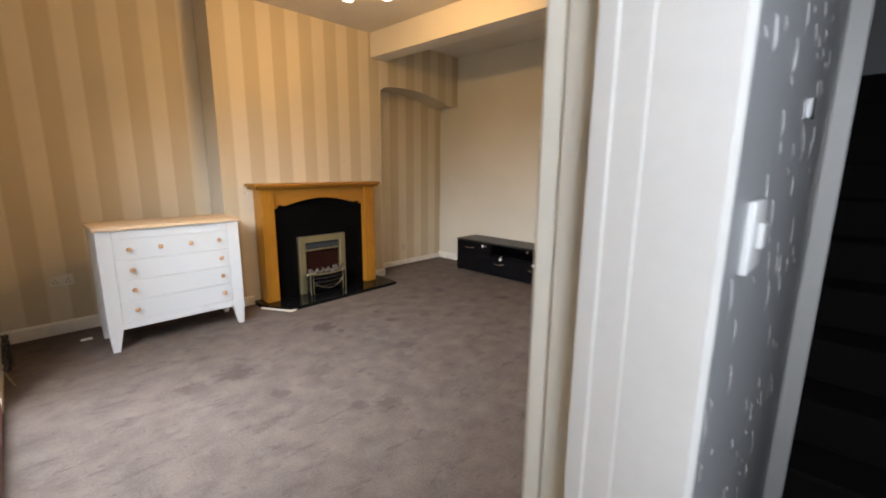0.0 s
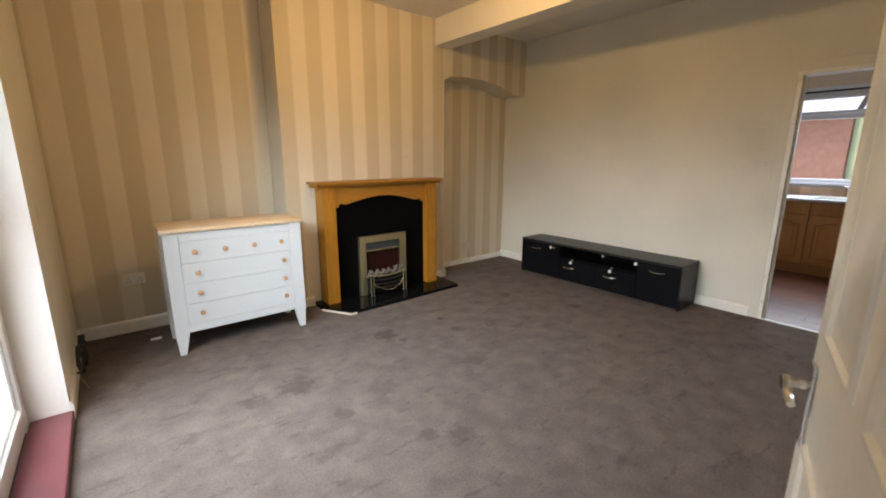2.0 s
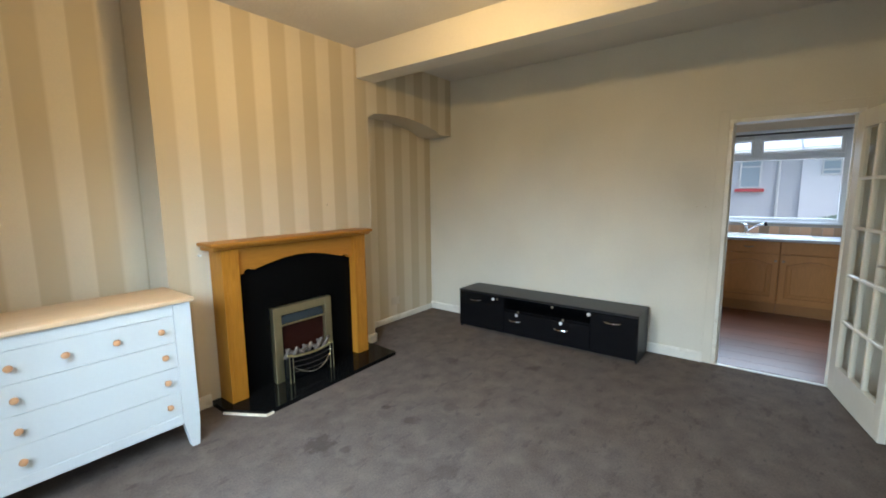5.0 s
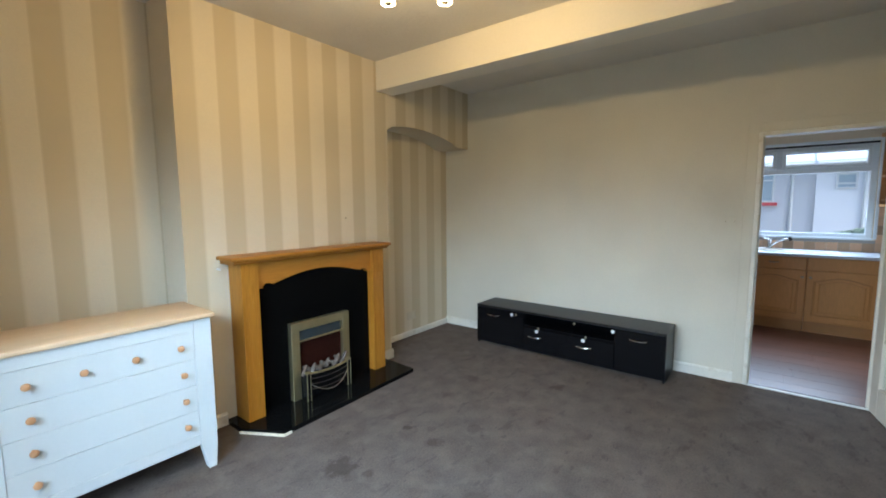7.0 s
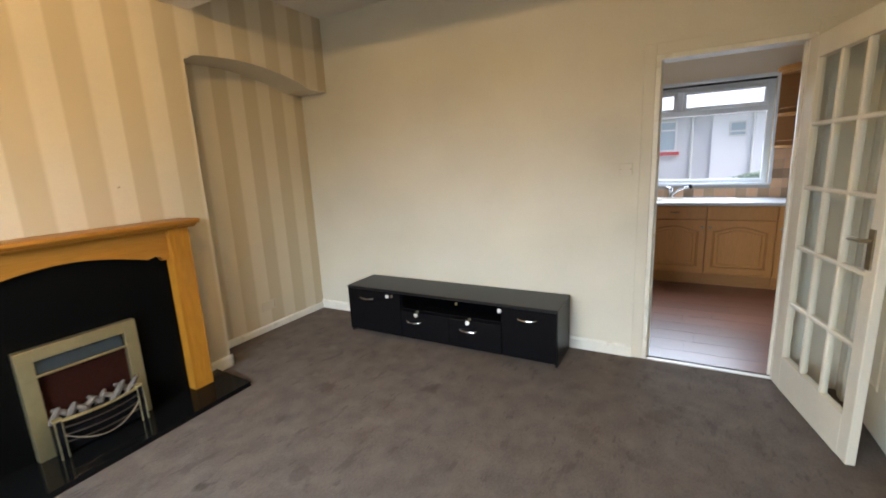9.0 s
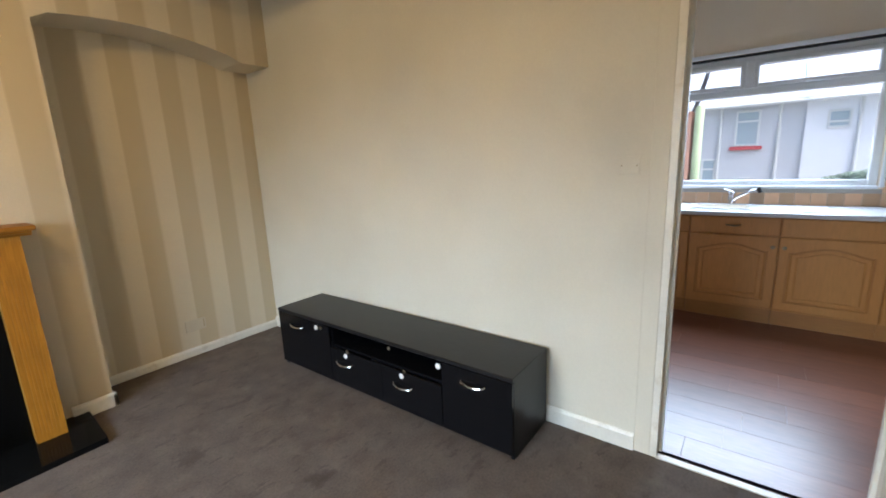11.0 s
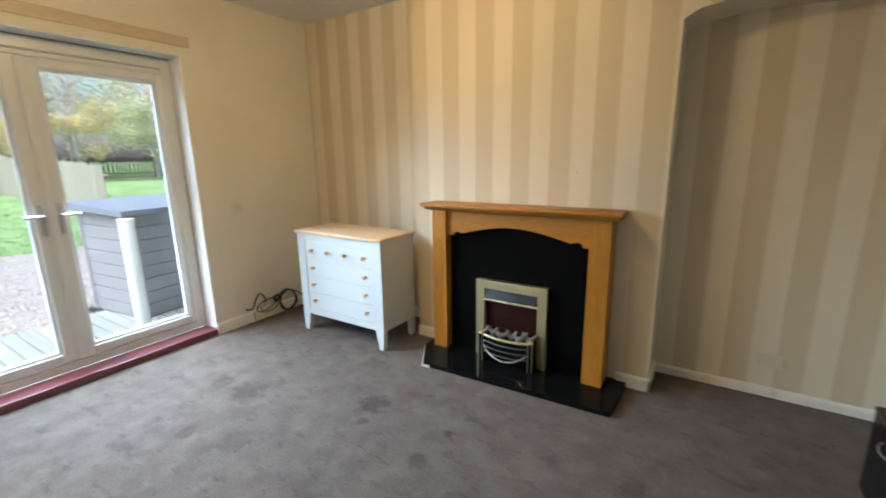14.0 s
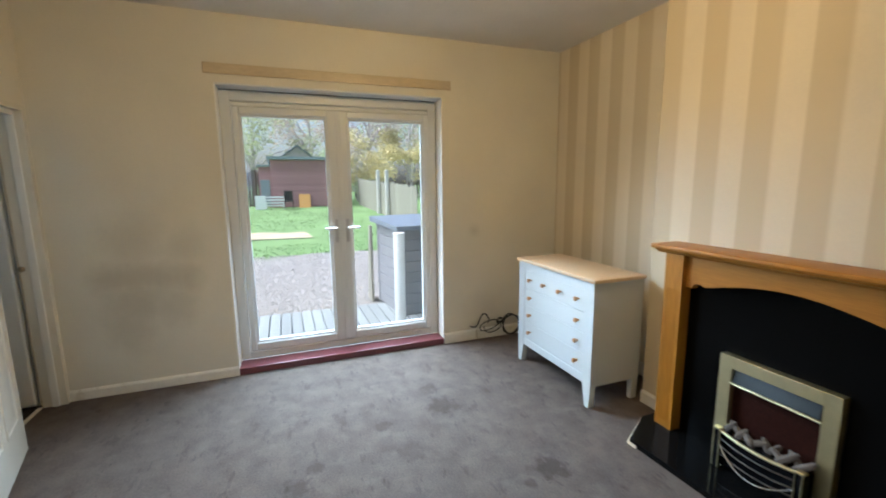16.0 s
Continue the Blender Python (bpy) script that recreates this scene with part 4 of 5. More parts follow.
def base_unit(y0, y1, knob_side, drawer_knob=True):
    u = thing("kitchen_base_unit", "beech wood kitchen base unit with an arched panel door", "kitchen cabinet", pose(6.65, (y0 + y1) / 2, 0), group="kitchen base units")
    part("body", box(6.392, KX1 - 0.002, y0 + 0.001, y1 - 0.001, 0.13, 0.853), BEECH, u)
    part("plinth", box(6.44, 6.455, y0 + 0.001, y1 - 0.001, 0.0, 0.13), BEECH_SHADED, u)
    d = part("drawer_front", box(6.372, 6.391, y0 + 0.004, y1 - 0.004, 0.715, 0.845, bevel=0.004), BEECH, u)
    ym = (y0 + y1) / 2
    if drawer_knob:
        part("handle", tube(bmesh.new(), curve_pts((6.37, ym + 0.045, 0.785), (6.335, ym, 0.775), (6.37, ym - 0.045, 0.785), 8), [0.006] * 4 + [0.009] + [0.006] * 4), DULL_METAL, d, "dull brass drop handle")
    d = part("door", box(6.374, 6.391, y0 + 0.004, y1 - 0.004, 0.145, 0.705, bevel=0.004), BEECH, u)
    a, b = y0 + 0.07, y1 - 0.07
    pts = [(a, 0.21), (b, 0.21), (b, 0.585)]
    pts += [(b + (a - b) * k / 14, 0.585 + 0.05 * math.sin(math.pi * k / 14) ** 1.5) for k in range(1, 14)] + [(a, 0.585)]
    groove = [((u0 - (a + b) / 2) * 1.05 + (a + b) / 2, (v0 - 0.4) * 1.035 + 0.4) for u0, v0 in pts]
    part("panel_groove", raised(bmesh.new(), groove, 6.3745, 6.3715, 0.004), BEECH_MID, d, "moulded groove with its shade in the colour")
    part("panel", raised(bmesh.new(), pts, 6.373, 6.362, 0.014), BEECH, d)
    inner = [(a + 0.035 + (u0 - a) * (b - a - 0.07) / (b - a), 0.245 + (v0 - 0.21) * 0.85) for u0, v0 in pts]
    part("raised_field", raised(bmesh.new(), inner, 6.363, 6.355, 0.012), BEECH, d)
    ky = y0 + 0.035 if knob_side < 0 else y1 - 0.035
    part("knob", lathe(bmesh.new(), [(0.006, 0), (0.006, 0.012), (0.014, 0.02), (0.012, 0.028), (0.004, 0.031)], Matrix.Translation((6.374, ky, 0.63)) @ pose(0, 0, 0, 0, -90, 0), 12), DULL_METAL, d)


base_unit(-0.18, 0.4, 1)
base_unit(0.4, 0.985, 1, False)
base_unit(0.985, 1.57, -1)
base_unit(1.57, 2.15, 1)
base_unit(2.15, 2.72, 1)
solid("worktop", box(6.335, KX1 - 0.001, -0.3, 2.9, 0.855, 0.89, bevel=0.008, seg=3), COUNTER, "pale grey laminate worktop on the base units", "worktop", base=(6.64, 1.3, 0.855))
sink = thing("sink", "stainless steel inset sink with drainer", "sink", pose(6.65, 1.2, 0.89))
bm = box(6.42, 6.86, 0.7, 1.62, 0.89, 0.896, bevel=0.003)
for k in range(7):
    bx(bm, 6.48, 6.8, 0.78 + 0.05 * k, 0.80 + 0.05 * k, 0.895, 0.9, bevel=0.002)
part("drainer", bm, STEEL, sink)
bm = frame_bars(bmesh.new(), 0.896, 0.904, 1.18, 1.58, 6.46, 6.80, 0.014, bevel=0.002)
bm.transform(Matrix(((0, 0, 1, 0), (0, 1, 0, 0), (1, 0, 0, 0), (0, 0, 0, 1))))
bmesh.ops.recalc_face_normals(bm, faces=bm.faces[:])
part("bowl_rim", bm, STEEL, sink)
# flat darker sheet in place of the bowl's shaded depth, for the low view
part("bowl_sheet", box(6.475, 6.785, 1.195, 1.565, 0.8965, 0.898), DULL_METAL, sink)
tap = thing("mixer_tap", "chrome kitchen mixer tap with a swung spout", "tap", pose(6.83, 1.33, 0.896))
part("body", lathe(bmesh.new(), [(0.028, 0), (0.024, 0.015), (0.021, 0.08), (0.024, 0.1), (0.014, 0.115)], pose(6.83, 1.33, 0.896), 16), CHROME, tap)
part("spout", tube(bmesh.new(), curve_pts((6.82, 1.32, 0.93), (6.78, 1.24, 1.01), (6.74, 1.14, 1.03), 10), 0.011), CHROME, tap)
part("nozzle", tube(bmesh.new(), [(6.742, 1.145, 1.045), (6.735, 1.13, 1.005)], 0.017), RUBBER, tap, "black rubber nozzle")
part("lever", tube(bmesh.new(), [(6.83, 1.33, 1.005), (6.84, 1.385, 1.02)], [0.01, 0.006]), CHROME, tap)

shelf = thing("corner_shelf_unit", "beech open end shelf unit on the kitchen wall", "wall shelf", pose(6.8, 0.25, 1.4))
part("back_panel", box(KX1 - 0.02, KX1 - 0.001, 0.06, 0.40, 1.40, 2.16), BEECH_SHADED, shelf)
part("side_panel", box(6.66, KX1 - 0.021, 0.045, 0.06, 1.40, 2.16), BEECH, shelf)
for z in (1.40, 1.72, 2.13):
    pts = [(KX1 - 0.021, 0.061), (KX1 - 0.021, 0.40)] + [(KX1 - 0.021 - 0.27 * math.sin(radians(90 * k / 8)), 0.061 + 0.339 * math.cos(radians(90 * k / 8))) for k in range(1, 9)]
    s = part("shelf", prism(bmesh.new(), pts, "z", z, z + 0.028), BEECH, shelf)
    if z < 2:
        rail = [(KX1 - 0.03 - 0.255 * math.sin(radians(90 * k / 8)), 0.061 + 0.325 * math.cos(radians(90 * k / 8)), z + 0.075) for k in range(9)]
        part("gallery_rail", tube(bmesh.new(), rail, 0.005), BEECH, s)
part("cornice", prism(bmesh.new(), [(KX1 - 0.001, 0.03), (KX1 - 0.001, 0.43)] + [(KX1 - 0.001 - 0.32 * math.sin(radians(90 * k / 8)), 0.03 + 0.40 * math.cos(radians(90 * k / 8))) for k in range(1, 9)], "z", 2.158, 2.2), BEECH, shelf)

# ---- small things in the living room ----
soc = thing("wall_blank_plate", "cream painted blank plate on the cream wall", "wall plate", pose(X1, 1.585, 1.27))
part("plate", box(X1 - 0.005, X1, 1.545, 1.625, 1.272, 1.346, bevel=0.002), WALL, soc)
for y in (1.555, 1.615):
    part("screw", lathe(bmesh.new(), [(0.004, 0), (0.004, 0.002)], Matrix.Translation((X1 - 0.005, y, 1.308)) @ pose(0, 0, 0, 0, -90, 0), 8), DULL_METAL, soc)


def socket(x, y, z, axis_m, label):
    s = thing("power_socket", label, "socket", Matrix.Translation((x, y, z)) @ axis_m, group="power sockets")
    part("plate", box(-0.073, 0.073, -0.01, 0.0, -0.043, 0.043, bevel=0.004, seg=2), CREAM_PLASTIC, s, local=True)
    for u in (-0.036, 0.036):
        for du, dz in ((0, 0.004), (-0.011, -0.016), (0.011, -0.016)):
            part("pin_hole", box(u + du - 0.003, u + du + 0.003, -0.0106, -0.0095, dz - 0.004, dz + 0.004), RUBBER, s, local=True)
        part("rocker", box(u - 0.006, u + 0.006, -0.0135, -0.009, 0.016, 0.032, bevel=0.002), CREAM_PLASTIC, s, local=True)


blank = thing("wall_blank_plate", "papered-over blank plate on striped wallpaper", "wall plate", pose(3.675, Y1, 0.23))
part("plate", box(3.605, 3.745, Y1 - 0.007, Y1, 0.188, 0.272, bevel=0.002), PAPER_SIDE, blank)
part("slot", box(3.728, 3.738, Y1 - 0.0085, Y1 - 0.006, 0.2, 0.262, bevel=0.001), BROWN_GLOSS, blank, "narrow brown slot")
socket(0.2, Y1, 0.42, pose(0, 0, 0), "cream double socket behind the chest of drawers")
solid("cable_hook", tube(bmesh.new(), [(2.545, YB, 1.35), (2.545, YB - 0.012, 1.352)], 0.004), DULL_METAL, "small nail in the chimney breast wallpaper", "nail", base=(2.545, YB, 1.35))
solid("pipe_stub", tube(bmesh.new(), [(1.50, YB, 1.05), (1.50, YB - 0.03, 1.05)], 0.008), PLASTIC, "small white pipe stub below the mantel shelf", "pipe stub", base=(1.5, YB, 1.05))

cables = thing("coiled_cables", "tangled black cables lying against the skirting", "cable", pose(-0.12, 3.8, 0))
WX = X0 + 0.035


def loop(cy, cz, ry, rz, tilt, turns, phase, wob=0.006, n=40):
    """A slack coil of cable that leans on the skirting."""
    out = []
    for i in range(n + 1):
        a = phase + 2 * math.pi * turns * i / n
        u, v = ry * math.cos(a), rz * math.sin(a)
        out.append((WX + 0.012 + wob * math.sin(2.3 * a), cy + u * math.cos(tilt) - v * math.sin(tilt), max(0.008, cz + u * math.sin(tilt) + v * math.cos(tilt))))
    return out


part("cable_coil", tube(bmesh.new(), loop(3.925, 0.118, 0.085, 0.105, 0.3, 1.9, 0.4, 0.012), 0.006, 6), RUBBER, cables)
part("cable_coil", tube(bmesh.new(), loop(3.93, 0.11, 0.095, 0.098, -0.4, 1.1, 2.0, 0.009), 0.0055, 6), RUBBER, cables)
part("cable_loop", tube(bmesh.new(), loop(3.69, 0.135, 0.105, 0.045, 0.25, 1.15, 0.2), 0.005, 6), RUBBER, cables)
part("cable_loop", tube(bmesh.new(), loop(3.72, 0.12, 0.09, 0.06, 0.1, 0.9, 2.8, 0.01), 0.0045, 6), RUBBER, cables)
part("cable_tail", tube(bmesh.new(), curve_pts((WX, 3.49, 0.147), (WX + 0.02, 3.54, 0.12), (WX, 3.575, 0.16), 6) + curve_pts((WX, 3.58, 0.17), (WX + 0.01, 3.63, 0.33), (WX + 0.01, 3.688, 0.19), 10), 0.0065, 6), RUBBER, cables)
part("cable_knot", tube(bmesh.new(), loop(3.805, 0.168, 0.035, 0.02, 0.5, 2.2, 0, 0.016, 30), 0.008, 6), RUBBER, cables)
part("cable_tail", tube(bmesh.new(), curve_pts((WX, 3.83, 0.16), (WX, 3.95, 0.27), (WX, 4.12, 0.1), 12), 0.005, 6), RUBBER, cables)
part("cable_tail", tube(bmesh.new(), curve_pts((WX, 3.56, 0.1), (WX + 0.02, 3.555, 0.04), (WX + 0.03, 3.56, 0.008), 8), 0.004, 6), DULL_METAL, cables)
paper = solid("paper_scrap", box(0.235, 0.305, 4.13, 4.17, 0.001, 0.008, bevel=0.002), PLASTIC, "small scrap of white paper on the carpet", "paper scrap", base=(0.27, 4.15, 0.001))

# ---- hall front door ----
FD0, FD1 = -0.62, 0.24
fd = thing("door_front", "white plastic front door with a glazed upper panel", "door", pose(X0, -0.3, 0), kind="structure")
bm = frame_bars(bmesh.new(), X0 + 0.001, X0 + 0.05, FD0, FD1, 0.02, 2.05, 0.11, 0.2, bevel=0.008)
bx(bm, X0 + 0.002, X0 + 0.049, FD0 + 0.1, FD1 - 0.1, 0.85, 1.0, bevel=0.006)
leaf = part("door_leaf", bm, UPVC, fd)
part("lower_panel", box(X0 + 0.006, X0 + 0.03, FD0 + 0.1, FD1 - 0.1, 0.2, 0.86), UPVC, leaf)
part("panel_moulding", frame_bars(bmesh.new(), X0 + 0.03, X0 + 0.042, FD0 + 0.17, FD1 - 0.17, 0.28, 0.78, 0.03, bevel=0.005), UPVC, leaf)
FROST = mat("frosted_glass", (0.75, 0.8, 0.82), 0.35, bump=0.2, bump_scale=80)
part("glass_pane", box(X0 + 0.008, X0 + 0.02, FD0 + 0.1, FD1 - 0.1, 1.0, 1.95), FROST, leaf)
sky_panel("daylight_front_door", (X0 + 0.06, -0.19, 1.4), (2.0, 0.7, 1.2), 0.62, 1.1, DAY_H)

# ---- garden ----
GRASS = mat("lawn_green", (0.2, 0.3, 0.125), 0.9, spec=0.1, grain=0.12, grain_scale=14, blotch=0.2, blotch_scale=0.7, bump=0.5, bump_scale=40)
PEBBLE = mat("pale_gravel", (0.34, 0.31, 0.28), 0.85, grain=0.3, grain_scale=60, blotch=0.12, blotch_scale=1.5, bump=0.5, bump_scale=40)
STONE = mat("gravel_stone", (0.37, 0.34, 0.31), 0.8, grain=0.3, grain_scale=25)
SAND = mat("sandy_path", (0.5, 0.42, 0.27), 0.9, grain=0.2, grain_scale=20, blotch=0.2)
DECK = mat("weathered_deck_board", (0.32, 0.34, 0.33), 0.7, grain=0.15, grain_scale=30, random_value=0.14, blotch=0.1, stretch=(0.5, 8, 8))
STORE = mat("grey_plastic_store", (0.27, 0.27, 0.28), 0.5, grain=0.05, blotch=0.08)
LID = mat("slate_blue_store_lid", (0.19, 0.22, 0.26), 0.5, grain=0.1, blotch=0.1)
SHED = mat("maroon_shed_boards", (0.36, 0.2, 0.2), 0.7, grain=0.15, grain_scale=10, random_value=0.1)
FELT = mat("blue_grey_roof_felt", (0.22, 0.27, 0.28), 0.7, grain=0.1)
FENCE = mat("pale_fence_timber", (0.33, 0.31, 0.25), 0.8, grain=0.15, random_value=0.15, stretch=(6, 6, 0.5), grain_scale=10)
DARK_FENCE = mat("dark_fence_timber", (0.07, 0.045, 0.04), 0.8, grain=0.2, random_value=0.2)
CONCRETE = mat("concrete_post", (0.55, 0.53, 0.5), 0.9, grain=0.1)
# bark lightened, with the garden's haze in its colour
BARK = mat("grey_bark", (0.46, 0.42, 0.4), 0.9, grain=0.3, grain_scale=12, bump=0.6, bump_scale=20)
ORANGE = mat("orange_board", (0.6, 0.32, 0.09), 0.7, grain=0.08)


def leaf_mat(name, colour):
    """A matt leaf that lets part of the light through."""
    m = mat(name, colour, 0.8, spec=0.2, grain=0.35, grain_scale=1.6, blotch=0.3, blotch_scale=0.5)
    t, slot = base_input(m)
    tl, mx = t.nodes.new("ShaderNodeBsdfTranslucent"), t.nodes.new("ShaderNodeMixShader")
    t.links.new(slot.links[0].from_socket, tl.inputs[0])
    t.links.new(t.nodes["Principled BSDF"].outputs[0], mx.inputs[1]), t.links.new(tl.outputs[0], mx.inputs[2])
    t.links.new(mx.outputs[0], t.nodes["Material Output"].inputs[0])
    return m


def ground_z(x):
    if x > -7:
        return -0.17
    return -0.17 + 0.55 * min(1.0, (-7 - x) / 14.0)


bm = bmesh.new()
xs = [-0.5, -2, -7, -10, -13, -16, -19, -21, -30, -60, -300, -1500]
ys = [-900, -60, -20, -8, 0, 4, 8, 20, 60, 900]
grid = [[bm.verts.new((x, y, ground_z(x) - 0.012)) for y in ys] for x in xs]
for i in range(len(xs) - 1):
    for j in range(len(ys) - 1):
        bm.faces.new((grid[i][j], grid[i][j + 1], grid[i + 1][j + 1], grid[i + 1][j]))
bmesh.ops.recalc_face_normals(bm, faces=bm.faces[:])
for f in bm.faces:
    if f.normal.z < 0:
        f.normal_flip()
solid("ground", bm, GRASS, "green garden lawn, rising gently", "ground", "structure")
bm = bmesh.new()
edge = [(-0.55, -4), (-0.55, 9)] + [(-7.0 + 0.35 * math.sin(k * 1.7), 9 - 13 * k / 14) for k in range(15)]
prism(bm, edge, "z", -0.18, -0.165)
structure("gravel_bed", bm, PEBBLE, "pale gravel bed beyond the deck", "gravel")
rnd = random.Random(3)
verts, faces = [], []
OCT = ((1, 0, 0), (-1, 0, 0), (0, 1, 0), (0, -1, 0), (0, 0, 1), (0, 0, -1))
TRI = ((0, 2, 4), (2, 1, 4), (1, 3, 4), (3, 0, 4), (2, 0, 5), (1, 2, 5), (3, 1, 5), (0, 3, 5))
for k in range(9000):
    x, y = -2.0 - 5.1 * rnd.random() ** 1.3, 0.2 + 4.6 * rnd.random()
    r, n0 = 0.012 + 0.022 * rnd.random(), len(verts)
    a, sx, sz = 6.28 * rnd.random(), 0.7 + 0.6 * rnd.random(), 0.5 + 0.3 * rnd.random()
    for u, v, w in OCT:
        u, v = u * sx, v
        verts.append((x + r * (u * math.cos(a) - v * math.sin(a)), y + r * (u * math.sin(a) + v * math.cos(a)), -0.16 + r * w * sz))
    faces += [(n0 + i, n0 + j, n0 + k2) for i, j, k2 in TRI]
me = bpy.data.meshes.new("gravel_stones")
me.from_pydata(verts, [], faces)
me.materials.append(STONE)
tagged(new("gravel_stones", me), "loose pale gravel stones", "gravel", kind="stuff")
verts, faces = [], []
for k in range(9000):
    x, y = -7.0 - 13 * rnd.random() ** 1.5, -1.5 + 10 * rnd.random()
    if -11.4 < x < -8.6 and y < 3.0:
        continue
    z, a, h, w = ground_z(x), 6.28 * rnd.random(), 0.012 + 0.03 * rnd.random(), 0.012 + 0.01 * rnd.random()
    n0 = len(verts)
    verts += [(x - w * math.cos(a), y - w * math.sin(a), z - 0.02), (x + w * math.cos(a), y + w * math.sin(a), z - 0.02), (x + 0.03 * math.sin(a), y + 0.03 * math.cos(a), z + h)]
    faces.append((n0, n0 + 1, n0 + 2))
me = bpy.data.meshes.new("grass_tufts")
me.from_pydata(verts, [], faces)
me.materials.append(GRASS)
tagged(new("grass_tufts", me), "tufts of green grass on the lawn", "grass", kind="stuff")
bm = bmesh.new()
pts = [(-9.0 + 0.12 * math.sin(k) - 0.05 * k, -6 + k * 0.62) for k in range(15)] + [(-10.9 + 0.2 * math.sin(k * 2.1), 2.5 - k * 0.6) for k in range(15)]
lo = [bm.verts.new((x, y, ground_z(x) + 0.012)) for x, y in pts]
bm.faces.new(lo)
bmesh.ops.triangulate(bm, faces=bm.faces[:])
for f in bm.faces:
    if f.normal.z < 0:
        f.normal_flip()
solid("garden_path", bm, SAND, "strip of pale sandy path across the lawn", "path", "structure")

store = thing("garden_store", "grey plastic garden store with a blue-grey lid", "garden store", pose(-1.9, 3.7, -0.1))
part("body", box(-2.32, -1.5, 3.08, 4.4, -0.1, 0.97), STORE, store)
for k in range(8):
    z = -0.09 + 0.132 * k
    part("side_board", box(-2.31, -1.53, 3.062, 3.082, z, z + 0.126, bevel=0.006), STORE, store)
    part("front_board", box(-1.502, -1.484, 3.1, 4.38, z, z + 0.126, bevel=0.006), STORE, store)
part("corner_post", box(-2.35, -2.3, 3.05, 3.1, -0.1, 0.97, bevel=0.008), STORE, store)
bm = prism(bmesh.new(), [(-2.46, 0.99), (-1.40, 0.955), (-1.40, 1.005), (-2.46, 1.06)], "y", 2.99, 4.5)
part("lid", bm, LID, store, "slate blue-grey lid")
store.matrix_basis = pose(-1.9, 3.76, -0.1, 0, 0, 6)
solid("upright_roll", lathe(bmesh.new(), [(0.058, 0), (0.062, 0.01), (0.062, 1.02), (0.067, 1.025), (0.067, 1.045), (0.05, 1.05)], pose(-1.23, 3.1, -0.1), 20), PLASTIC,
      "white round post standing beside the garden store", "post", base=(-1.23, 3.1, -0.1))
solid("leaning_board", prism(bmesh.new(), [(-2.62, -0.14), (-2.34, -0.14), (-2.34, 0.93), (-2.42, 0.93)], "y", 2.985, 3.02), FENCE, "pale board leaning against the garden store", "board", base=(-2.5, 3.0, -0.14))

shed = thing("garden_shed", "maroon painted timber garden shed with felt roof", "shed", pose(-21.5, 3.0, 0.38))
part("wall", box(-23, -20.05, 1.42, 4.7, 0.3, 2.75), SHED, shed)
for k in range(16):
    part("board", box(-20.06, -20.02, 1.4, 4.72, 0.36 + 0.15 * k, 0.36 + 0.15 * k + 0.145, bevel=0.01), SHED, shed)
part("roof", prism(bmesh.new(), [(-19.8, 2.78), (-23.2, 2.5), (-23.2, 2.62), (-19.8, 2.92)], "y", 1.25, 4.9), FELT, shed, "blue-grey felt roof")
annex = part("side_annex", box(-22.4, -20.3, 0.82, 1.415, 0.3, 2.42), SHED, shed)
part("annex_door", box(-20.3, -20.26, 0.88, 1.34, 0.4, 1.75, bevel=0.01), FELT, annex, "grey door")
part("annex_roof", prism(bmesh.new(), [(-20.15, 2.42), (-22.5, 2.35), (-22.5, 2.43), (-20.15, 2.52)], "y", 0.74, 1.41), FELT, annex)
hut = thing("garden_hut", "grey-brown gabled hut behind the shed", "hut", pose(-28, 3.0, 0.38))
part("wall", prism(bmesh.new(), [(1.55, 0.3), (4.45, 0.3), (4.45, 2.95), (3.0, 4.0), (1.55, 2.95)], "x", -29.5, -27), CONCRETE, hut)
for sgn in (-1, 1):
    part("roof_slope", prism(bmesh.new(), [(3.0, 4.02), (3.0 + sgn * 1.7, 2.8), (3.0 + sgn * 1.7, 2.9), (3.0, 4.13)], "x", -29.7, -26.85), FELT, hut, "weathered felt slope")
bench = thing("slatted_bench", "white slatted garden bench in front of the shed", "bench", pose(-19.3, 1.3, 0.3))
part("end_panel", box(-19.6, -19.2, 0.62, 1.1, 0.3, 0.96), PLASTIC, bench)
for k in range(4):
    part("slat", box(-19.5, -19.46, 1.1, 2.0, 0.42 + 0.14 * k, 0.5 + 0.14 * k, bevel=0.008), PLASTIC, bench)
for y in (1.12, 1.95):
    part("leg", box(-19.5, -19.2, y - 0.03, y + 0.03, 0.3, 0.62), PLASTIC, bench)
ch = thing("garden_chair", "black garden chair on the lawn", "chair", pose(-18.6, 2.2, 0.28))
part("seat", box(-18.85, -18.35, 1.95, 2.4, 0.68, 0.72, bevel=0.01), RUBBER, ch)
part("backrest", box(-18.9, -18.86, 1.97, 2.38, 0.72, 1.2, bevel=0.01), RUBBER, ch)
for x in (-18.83, -18.38):
    for y in (1.97, 2.37):
        part("leg", tube(bmesh.new(), [(x, y, 0.27), (x, y, 0.69)], 0.018, 6), RUBBER, ch)
solid("leaning_orange_board", prism(bmesh.new(), [(-19.7, 0.3), (-19.62, 0.3), (-19.95, 1.0), (-20.0, 1.0)], "y", 2.7, 3.25), ORANGE, "orange board leaning against the shed", "board", base=(-19.7, 3.0, 0.3))


